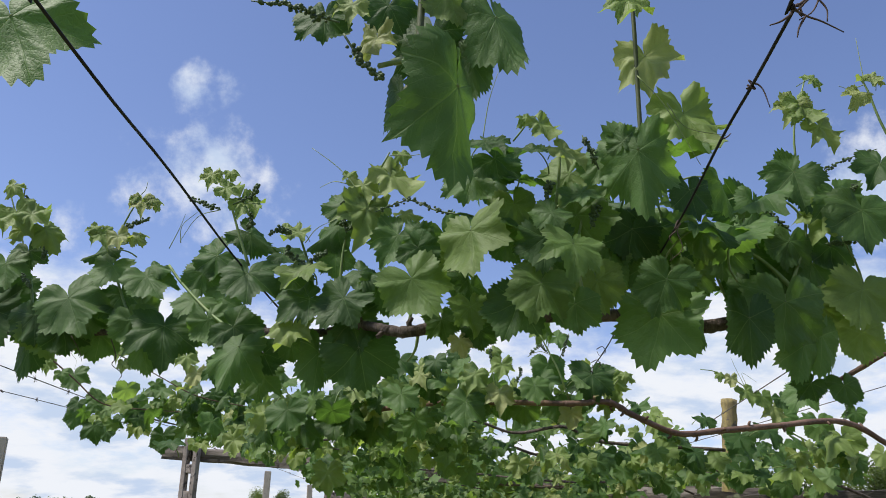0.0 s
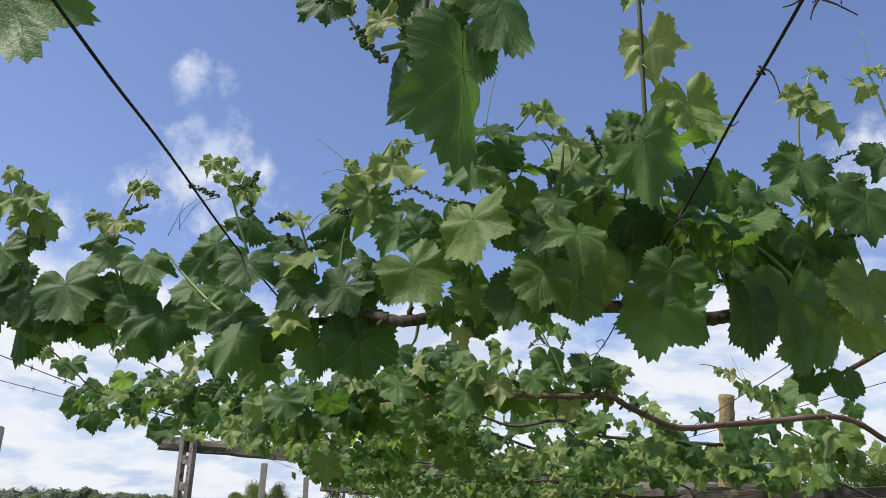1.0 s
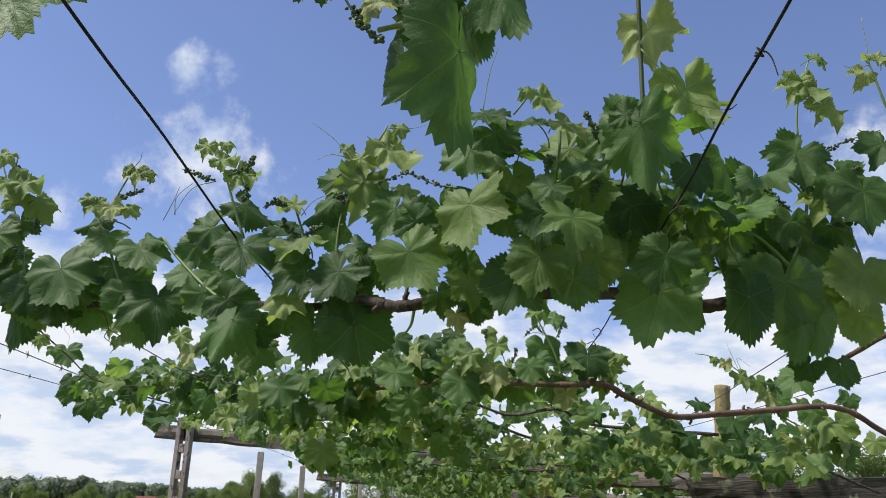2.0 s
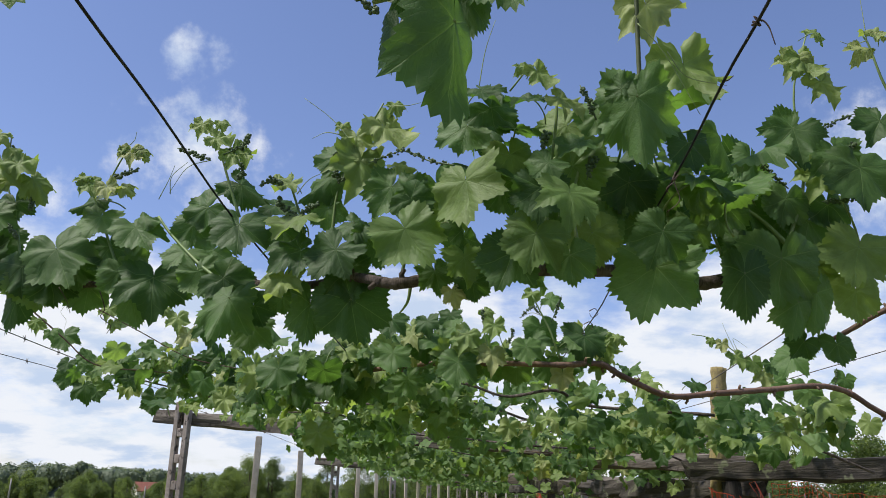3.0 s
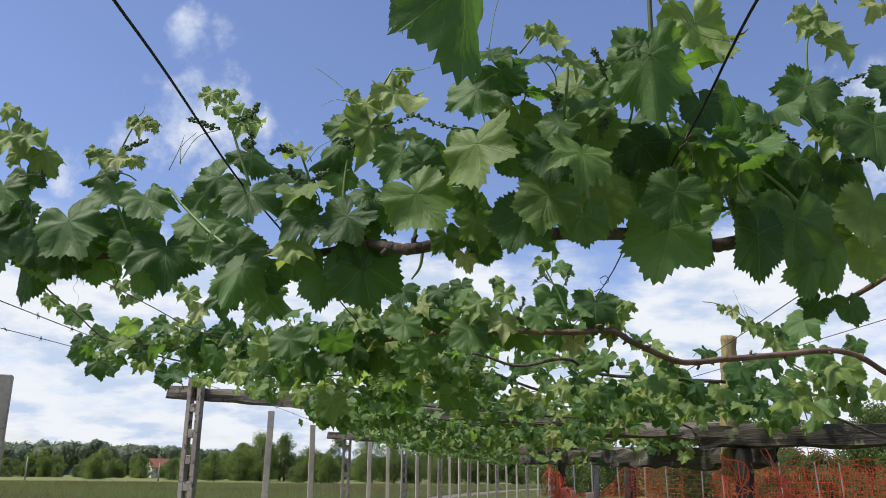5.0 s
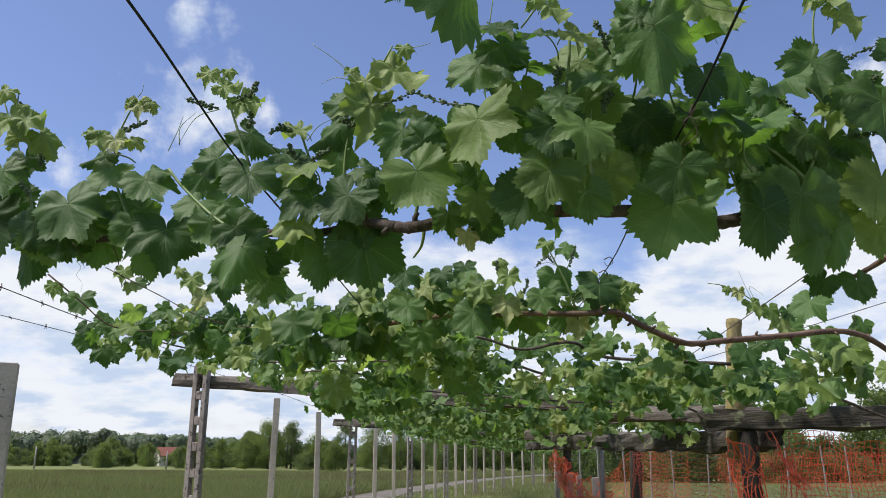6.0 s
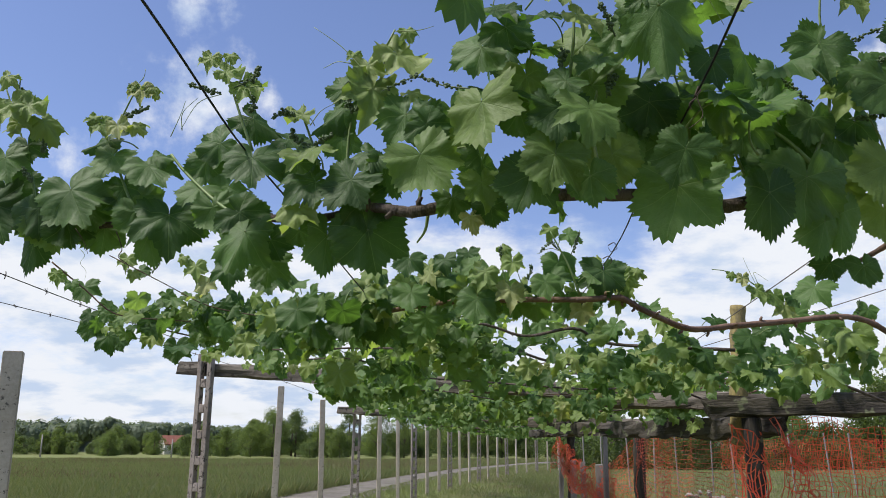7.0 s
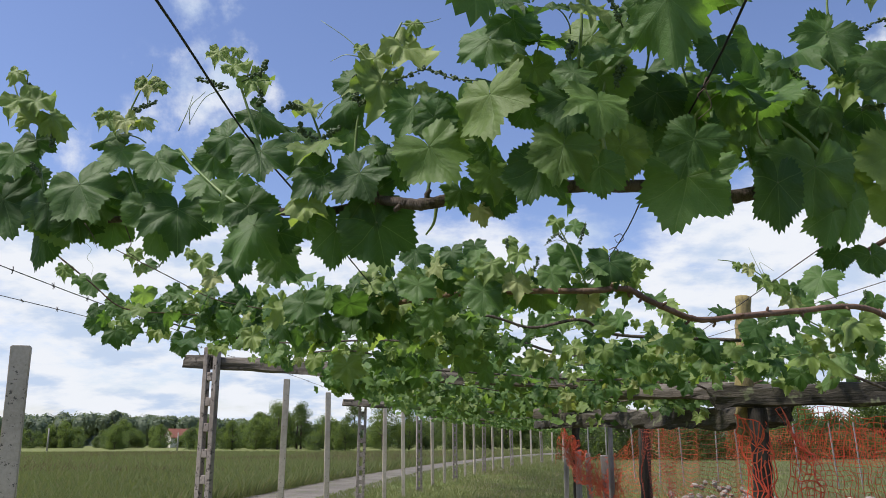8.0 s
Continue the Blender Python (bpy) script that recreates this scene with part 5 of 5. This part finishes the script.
set_leaves(sh, [
    (-1.471, 3.6, 2.029, 0.086, 0, 25, 0, 10),
    (-1.442, 3.6, 1.962, 0.062, 0, 20, 0, 12),
    (-1.186, 3.7, 2.018, 0.108, 10, 25, 0, 10),
    (-1.13, 3.7, 1.933, 0.113, 0, 25, 0, 11),
    (-1.247, 3.7, 2.059, 0.059, -10, 20, 0, 12),
    (-1.442, 3.7, 1.997, 0.084, 60, 30, 0, 0),
    (-1.93, 4.2, 2.014, 0.15, 20, 25, 0, 0),
    (-1.923, 4.3, 1.824, 0.135, -10, 15, 10, 0),
    (-1.82, 4.3, 1.765, 0.152, 10, 10, 0, 1),
    (-2.029, 4.1, 2.058, 0.087, 0, 20, 0, 10),
    (-1.73, 4.3, 1.778, 0.101, 20, 20, 0, 0),
    (-1.483, 4.4, 1.726, 0.154, 5, 15, 0, 0),
])
bead_cluster(sh, [(-1.378, 3.6, 1.948), (-1.329, 3.6, 1.99), (-1.315, 3.6, 2.049)], RNG)
tendril(front, [(-0.707, 1.68, 1.632), (-0.691, 1.68, 1.594), (-0.697, 1.68, 1.576), (-0.673, 1.68, 1.557), (-0.679, 1.68, 1.54)], 0.0013, True)
tendril(front, [(-0.796, 1.68, 1.639), (-0.774, 1.68, 1.608), (-0.763, 1.68, 1.582)], 0.0011, True)
tendril(wound, [(0.497, 2.39, 1.783), (0.514, 2.38, 1.789), (0.524, 2.39, 1.774), (0.508, 2.4, 1.766), (0.498, 2.39, 1.776)], 0.0016, True)
tendril(wound, [(0.479, 2.39, 1.741), (0.496, 2.38, 1.747), (0.506, 2.39, 1.732), (0.49, 2.4, 1.723), (0.481, 2.39, 1.734)], 0.0016, True)
tendril(wound, [(0.459, 2.39, 1.705), (0.476, 2.38, 1.712), (0.485, 2.39, 1.697), (0.47, 2.4, 1.688), (0.46, 2.39, 1.698)], 0.0016, True)
fill_leaves(mid_vine, RNG, (-2.743, 1.3, 1.757), (0.16, 0.2, 0.05), 34, 0.11, 30, 0.1)
fill_leaves(mid_vine, RNG, (-2.509, 1.8, 1.699), (0.16, 0.2, 0.05), 24, 0.11, 30, 0.1)
fill_leaves(mid_vine, RNG, (-2.866, 0.9, 1.789), (0.16, 0.2, 0.05), 16, 0.11, 30, 0.1)


# old canes on the beams
def loose_canes():
    rng = random.Random(61)
    v = thing("pruned_cane_tangle", (1.75, 6.2, 1.62), "tangle of dry reddish pruned canes on the beams", "canes")
    for i in range(44):
        x, y = rng.uniform(-0.75, 0.55), rng.uniform(-0.5, 0.5)
        a = Vector((x, y, rng.uniform(-0.03, 0.09) - 0.055 * x))
        d = Vector((rng.uniform(0.25, 0.6) * rng.choice((-1, 1)), rng.gauss(0, 0.12), rng.gauss(0, 0.05)))
        mid = a + d * 0.5 + Vector((0, rng.gauss(0, 0.05), rng.uniform(-0.05, 0.06)))
        bm = bmesh.new()
        tube(bm, curve_points([a, mid, a + d], 5), rng.uniform(0.004, 0.009), 0.003, 6, 0.1, rng)
        part("cane", bm, CANE if i % 3 else BARK, v)


loose_canes()


# ---- netting and stakes ----
def net_panel(a, b, top, low, cols, rows, seed, bunch=0.0, slack=0.05, thick=0.006, label=""):
    """Plastic barrier netting: flat strands up and across, hanging slack between its ties."""
    a, b = Vector(a), Vector(b)
    d = (b - a).normalized()
    side = Vector((-d.y, d.x, 0))
    rng = random.Random(seed)

    def at(u, v):
        p = a.lerp(b, u)
        z0, z1 = low[0] + (low[1] - low[0]) * u, top[0] + (top[1] - top[0]) * u
        z = z0 + (z1 - z0) * v - slack * 4 * u * (1 - u) * v
        w = noise.noise((u * (b - a).length * 2.2 + seed, v * 2.0, seed * 0.7))
        w2 = noise.noise((u * (b - a).length * 3 + seed, v * 3.0, seed * 1.7 + 4))
        w3 = bunch * 0.7 * noise.noise((u * (b - a).length * 11 + seed, v * 13.0, seed * 2.3))
        w4 = bunch * 0.7 * noise.noise((u * (b - a).length * 11 + seed, v * 13.0, seed * 2.3 + 8))
        return Vector((p.x, p.y, z)) + d * w3 + Vector((0, 0, w4)) + side * (w * (0.05 + bunch)) + d * (w2 * (0.03 + bunch)) + Vector((0, 0, w2 * (0.03 + bunch * 0.6)))

    verts, faces = [], []

    def strip(line, wide):
        i = len(verts)
        for p in line:
            verts.append(tuple(p - wide))
            verts.append(tuple(p + wide))
        for k in range(len(line) - 1):
            faces.append((i + 2 * k, i + 2 * k + 1, i + 2 * k + 3, i + 2 * k + 2))

    for c in range(cols + 1):
        strip([at(c / cols, r / rows) for r in range(rows + 1)], d * thick)
    for r in range(rows + 1):
        strip([at(c / cols, r / rows) for c in range(cols + 1)], Vector((0, 0, thick * 0.8)))
    me = bpy.data.meshes.new("barrier_net")
    me.from_pydata(verts, [], faces)
    me.materials.append(NET)
    tagged(new("barrier_net", me), label or "slack orange plastic barrier netting tied to posts", "netting", "orange netting")


net_panel((1.86, 4.95, 0), (2.27, 9.75, 0), (1.34, 1.40), (0.15, 0.1), 110, 34, 1, slack=0.03, thick=0.0023, label="orange plastic netting stretched between dark posts")
net_panel((1.64, 4.78, 0), (1.86, 4.80, 0), (1.31, 1.30), (0.2, 0.1), 9, 28, 2, 0.11, thick=0.0038, label="bunched orange netting wound on a post")
net_panel((1.88, 4.74, 0), (2.05, 4.86, 0), (1.36, 1.34), (0.2, 0.1), 8, 28, 3, 0.10, thick=0.0045, label="bunched orange netting wound on a post")
net_panel((2.17, 9.6, 0), (2.41, 9.95, 0), (1.40, 1.40), (0.1, 0.1), 9, 26, 4, 0.07, thick=0.005, label="orange netting wrapped round a post")
net_panel((2.04, 7.9, 0), (2.22, 8.15, 0), (1.37, 1.37), (0.1, 0.1), 8, 26, 17, 0.07, thick=0.0045, label="orange netting gathered in a hanging fold")
net_panel((1.80, 13.9, 0), (2.13, 10.7, 0), (1.42, 0.78), (0.98, 0.0), 80, 15, 5, 0.15, 0.1, 0.006, "sagging bundle of orange netting hung in a loop")
net_panel((1.84, 13.6, 0), (2.16, 10.9, 0), (1.36, 0.62), (1.02, 0.0), 70, 12, 15, 0.18, 0.1, 0.006, "second fold of the sagging orange netting")
net_panel((2.06, 11.8, 0), (2.27, 9.8, 0), (0.95, 1.40), (0.4, 0.2), 50, 20, 16, 0.05, 0.12, 0.003, "orange netting drawn up to a post")
net_panel((2.02, 4.85, 0), (4.6, 4.9, 0), (1.34, 1.36), (0.2, 0.2), 78, 34, 6, 0.05, thick=0.0020, label="orange plastic netting stretched beside the rubble")
net_panel((7.4, 22.4, 0), (12.5, 20.0, 0), (1.45, 1.5), (0.7, 0.5), 90, 16, 7, 0.06, 0.03, 0.0036, "orange plastic netting across the plot's far side")


def stakes():
    rng = random.Random(12)
    first = None
    for x, y, h, w in ((1.90, 14.1, 1.05, 0.07), (1.98, 13.2, 1.02, 0.09), (2.04, 12.4, 1.0, 0.08), (2.13, 11.5, 0.98, 0.11), (2.08, 11.0, 1.40, 0.07)):
        bm = bmesh.new()
        box(bm, (-w / 2, -0.02, -0.2), (w / 2, 0.02, h), 0.008, rng)
        bmesh.ops.bevel(bm, geom=bm.edges[:], offset=0.006, segments=1, affect="EDGES")
        ob = part("stake", bm, STAKE)
        ob.matrix_basis = pose(x, y, 0, rng.uniform(-2, 2), rng.uniform(-3, 3), rng.uniform(-20, 20))
        tagged(ob, "pale grey split wooden stake behind the netting", "stake", "stakes by the netting")
    bm = bmesh.new()
    box(bm, (-0.016, -0.016, -0.2), (0.016, 0.016, 1.6), 0.004, rng)
    bmesh.ops.bevel(bm, geom=bm.edges[:], offset=0.004, segments=1, affect="EDGES")
    first = part("stake", bm, STAKE)
    tagged(first, "thin whitish stake far across the plot", "stake", "stakes across the plot")
    first.matrix_basis = pose(3.2, 24.0, 0, 0, 2, 0)
    for i in range(1, 12):
        copy_thing(first, pose(3.2 + i * 0.62 + rng.uniform(-0.15, 0.15), 24.0 - i * 0.33, 0, 0, rng.uniform(-4, 4), rng.uniform(0, 40)))


stakes()


def stones():
    rng = random.Random(14)
    kinds = []
    for i in range(5):
        bm = bmesh.new()
        bmesh.ops.create_icosphere(bm, subdivisions=2, radius=0.5)
        for v in bm.verts:
            v.co *= 1 + 0.35 * noise.noise(v.co * 2.2 + Vector((i * 7, 0, 0)))
            v.co.z *= 0.7
        me = bpy.data.meshes.new("stone")
        bm.to_mesh(me)
        bm.free()
        me.materials.append(RUBBLE)
        kinds.append(me)
    heap = thing("rubble_heap", (4.1, 13.0, 0), "low heap of pale stones behind the netting", "rubble")
    for i in range(150):
        a, r = rng.uniform(0, 6.28), rng.random() ** 0.6
        ob = new("stone", rng.choice(kinds))
        ob.parent = heap
        s = rng.uniform(0.05, 0.15)
        ob.matrix_basis = pose(math.cos(a) * r * 1.6, math.sin(a) * r * 3.2, 0.62 * (1 - r) * rng.random() + s * 0.2, rng.uniform(0, 360), rng.uniform(0, 40), rng.uniform(0, 360)) @ Matrix.Diagonal((s, s, s, 1))
    heap2 = thing("rubble_heap", (5.4, 9.3, 0), "heap of pale stones and broken concrete", "rubble")
    for i in range(130):
        a, r = rng.uniform(0, 6.28), rng.random() ** 0.6
        ob = new("stone", rng.choice(kinds))
        ob.parent = heap2
        s = rng.uniform(0.08, 0.28)
        ob.matrix_basis = pose(math.cos(a) * r * 1.8, math.sin(a) * r * 2.2, 0.75 * (1 - r) * rng.random() + s * 0.2, rng.uniform(0, 360), rng.uniform(0, 40), rng.uniform(0, 360)) @ Matrix.Diagonal((s, s, s, 1))


stones()


# ---- distance ----
def leaf_cloud(verts, faces, rng, centre, radius, count, size, flat=0.8):
    for _ in range(count):
        d = Vector((rng.gauss(0, 1), rng.gauss(0, 1), rng.gauss(0, 1))).normalized()
        r = radius * rng.random() ** 0.35
        p = Vector(centre) + Vector((d.x * r, d.y * r, d.z * r * flat))
        u = Vector((rng.gauss(0, 1), rng.gauss(0, 1), rng.gauss(0, 0.7))).normalized() * size * rng.uniform(0.5, 1.2)
        w = u.cross(Vector((rng.gauss(0, 1), rng.gauss(0, 1), rng.gauss(0, 1)))).normalized() * size * rng.uniform(0.4, 0.9)
        i = len(verts)
        verts += [tuple(p - u), tuple(p + w), tuple(p + u * 0.9), tuple(p - w * 0.8)]
        faces.append((i, i + 1, i + 2, i + 3))


def tree_kind(seed, height, spread, low, mat, clumps=22, leaves=70, leaf=0.32):
    rng = random.Random(seed)
    t = thing("tree", (0, 0, 0), "full dark green broadleaf tree at the field's far edge", "tree", "trees beyond the meadow")
    bm = bmesh.new()
    tube(bm, curve_points([(0, 0, -0.3), (0.1, 0, height * 0.3), (-0.05, 0.1, height * 0.62), (0.05, 0, height * 0.85)], 3), height * 0.028, height * 0.006, 7)
    for k in range(6):
        a, z = k * 1.05 + rng.uniform(-0.3, 0.3), height * rng.uniform(0.2, 0.45)
        e = Vector((math.cos(a) * spread * 0.6, math.sin(a) * spread * 0.6, z + height * 0.18))
        tube(bm, curve_points([(0, 0, z), tuple(e * 0.5 + Vector((0, 0, z * 0.55))), tuple(e)], 3), height * 0.011, height * 0.003, 5)
    part("trunk", bm, TRUNK, t)
    verts, faces = [], []
    for k in range(clumps):
        z = low + (height - low) * (k + 0.5) / clumps
        wide = spread * (math.sin(math.pi * min(0.97, (z - low) / (height - low) * 0.82 + 0.16)) ** 0.7)
        a = rng.uniform(0, 6.28)
        r = wide * rng.uniform(0.2, 0.85)
        leaf_cloud(verts, faces, rng, (math.cos(a) * r, math.sin(a) * r, z), spread * rng.uniform(0.26, 0.46), leaves, leaf)
    me = bpy.data.meshes.new("crown")
    me.from_pydata(verts, [], faces)
    me.materials.append(mat)
    c = new("crown", me)
    c.parent = t
    return t


def trees():
    kinds = [
        tree_kind(1, 8.6, 3.8, 0.6, TREE_LEAF, 26, 360, 0.13), tree_kind(2, 7.0, 3.4, 0.3, TREE_LEAF, 24, 330, 0.13), tree_kind(3, 9.4, 3.3, 0.8, TREE_LEAF_DARK, 26, 360, 0.13),
        tree_kind(4, 5.2, 3.2, 0.1, TREE_LEAF, 22, 330, 0.12), tree_kind(5, 3.6, 2.8, 0.0, TREE_LEAF_DARK, 18, 300, 0.12),
    ]
    rng = random.Random(77)
    spots = []
    for i in range(64):
        spots.append((-118 + i * 1.6 + rng.uniform(-1.2, 1.2), 176 + rng.uniform(-7, 12), rng.choice((3, 4, 4, 3, 1)), rng.uniform(0.5, 1.05)))
    for i in range(26):
        spots.append((-42 + i * 2.5 + rng.uniform(-1, 1), 142 + rng.uniform(-6, 10), rng.choice((3, 4, 3) if i < 5 else (0, 1, 2, 2, 1, 3)), rng.uniform(0.8, 1.1)))
    for i in range(16):
        spots.append((-20 + i * 3.2 + rng.uniform(-1, 1), 112 + i * 1.2 + rng.uniform(-4, 4), rng.choice((1, 3, 4, 0)), rng.uniform(0.8, 1.05)))
    for x, y, k, s in ((-34.5, 128, 1, 0.6), (-31.5, 131, 0, 0.6), (-28.0, 131, 0, 0.85), (-60.9, 184, 4, 0.68), (-58.2, 183, 4, 0.62), (-67.2, 184, 3, 0.75), (-38, 126, 3, 0.9), (-57, 138, 3, 0.8), (-62, 150, 4, 1.0), (-57.0, 181, 4, 0.5), (22, 58, 3, 1.0), (26, 61, 1, 0.9), (30, 57, 3, 1.1), (34, 62, 1, 0.9), (38, 58, 4, 1.2), (42, 60, 1, 0.9), (18, 64, 4, 1.0), (47, 60, 1, 1.0)):
        spots.append((x, y, k, s))
    for i in range(20):
        spots.append((8 + i * 2.1 + rng.uniform(-0.5, 0.5), 53 + rng.uniform(-2, 2), 4, rng.uniform(0.6, 0.9)))
    used = set()
    for x, y, k, s in spots:
        if 140 < y < 183 and abs(x / y + 0.326) < 0.027:
            continue
        if -0.205 < x / y < -0.05:
            s *= 0.72
        m = pose(x, y, 0, 0, 0, rng.uniform(0, 360))
        if k not in used:
            used.add(k)
            kinds[k].matrix_basis = m
            ob = kinds[k]
        else:
            ob = copy_thing(kinds[k], m)
        ob.scale = (s, s, s * rng.uniform(0.9, 1.08))


trees()


def far_woods():
    """Wooded ridges behind the meadow, one sheet of crowns, with distance haze in the leaf colour."""
    rng = random.Random(9)
    bm = bmesh.new()
    bmesh.ops.create_icosphere(bm, subdivisions=2, radius=1.0)
    ball_verts = [v.co.copy() for v in bm.verts]
    ball_faces = [tuple(v.index for v in f.verts) for f in bm.faces]
    bm.free()
    verts, faces = [], []
    for i in range(900):
        x = -330 + rng.random() * 560
        y = 290 + rng.random() * 70
        top = 8.0 + 3.0 * noise.noise((x * 0.012, 0, 0)) + max(0, -x - 40) * 0.022 + rng.gauss(0, 0.9)
        wide = rng.uniform(2.4, 5.2)
        at = Vector((x, y, top - wide * 0.8))
        k = len(verts)
        for c in ball_verts:
            bulge = 0.78 + 0.2 * noise.noise(c * 1.9 + at)
            verts.append(tuple(at + Vector((c.x * wide, c.y * wide, c.z * wide * (0.8 if c.z > 0 else 1.6))) * bulge))
        faces.extend(tuple(k + j for j in f) for f in ball_faces)
        for _ in range(230):
            c = Vector((rng.gauss(0, 1), rng.gauss(0, 1), rng.gauss(0.2, 1))).normalized()
            out = (c + Vector((rng.gauss(0, 0.3), rng.gauss(0, 0.3), rng.gauss(0.2, 0.3)))).normalized()
            u = out.orthogonal().normalized()
            w = out.cross(u)
            a = rng.uniform(0, 6.28)
            u, w = (u * math.cos(a) + w * math.sin(a)) * rng.uniform(0.22, 0.55), (w * math.cos(a) - u * math.sin(a)) * rng.uniform(0.25, 0.6)
            bulge = 0.86 + 0.30 * noise.noise(c * 1.9 + at) + rng.uniform(-0.06, 0.12)
            q = at + Vector((c.x * wide, c.y * wide, c.z * wide * (0.8 if c.z > 0 else 1.6))) * bulge
            k = len(verts)
            verts += [tuple(q - u), tuple(q + w), tuple(q + u), tuple(q - w)]
            faces.append((k, k + 1, k + 2, k + 3))
    n = len(verts)
    for i in range(57):
        x = -330 + i * 10
        top = 5.6 + 2.6 * noise.noise((x * 0.012, 0, 0)) + max(0, -x - 40) * 0.02
        verts += [(x, 300, -0.5), (x, 318, top * 0.75), (x, 350, top)]
        if i:
            k = n + 3 * i
            faces += [(k - 3, k, k + 1, k - 2), (k - 2, k + 1, k + 2, k - 1)]
    me = bpy.data.meshes.new("far_woods")
    me.from_pydata(verts, [], faces)
    me.polygons.foreach_set("use_smooth", [True] * len(me.polygons))
    me.materials.append(HAZED_FAR_LEAF)
    tagged(new("far_woods", me), "dense dark green woods on the low far ridge", "woods", kind="stuff")


far_woods()


def house():
    h = thing("farmhouse", (-64.5, 190, -0.8), "small pale farmhouse with a red tiled roof", "house")
    bm = bmesh.new()
    box(bm, (-1.6, -2, 0), (5.2, 3, 3.2))
    part("wall", bm, PLASTER, h)
    bm = bmesh.new()
    pr = [(-2.3, 2.9), (0.5, 4.9), (3.4, 2.9), (3.4, 3.05), (0.5, 5.1), (-2.3, 3.05)]
    rows = [[bm.verts.new((x, y, z)) for y, z in pr] for x in (-1.7, 5.6)]
    for k in range(6):
        bm.faces.new((rows[0][k], rows[0][(k + 1) % 6], rows[1][(k + 1) % 6], rows[1][k]))
    bm.faces.new(rows[0][::-1])
    bm.faces.new(rows[1])
    part("roof", bm, ROOF_TILE, h)
    h.rotation_euler = (0, 0, radians(35))
    bm = bmesh.new()
    vs = [bm.verts.new(p) for p in ((-1.62, -1.9, 3.2), (-1.62, 2.9, 3.2), (-1.62, 0.5, 4.85))]
    bm.faces.new(vs)
    part("gable", bm, PLASTER, h)
    for x in (0.4, 2.6):
        bm = bmesh.new()
        box(bm, (x, -2.03, 1.2), (x + 0.9, -1.98, 2.3))
        part("window", bm, DARK_GLASS, h)


house()


def poles():
    rng = random.Random(4)
    first = None
    for x, y, h in ((-58.5, 118, 3.2), (-22.5, 108, 7.0), (-41, 122, 2.6)):
        bm = bmesh.new()
        tube(bm, [(0, 0, -0.3), (0.02, 0, h * 0.5), (0, 0, h)], 0.12, 0.09, 8)
        ob = part("utility_pole", bm, STAKE)
        ob.location = (x, y, 0)
        tagged(ob, "pale slim pole standing before the trees", "pole", "poles by the field")


poles()
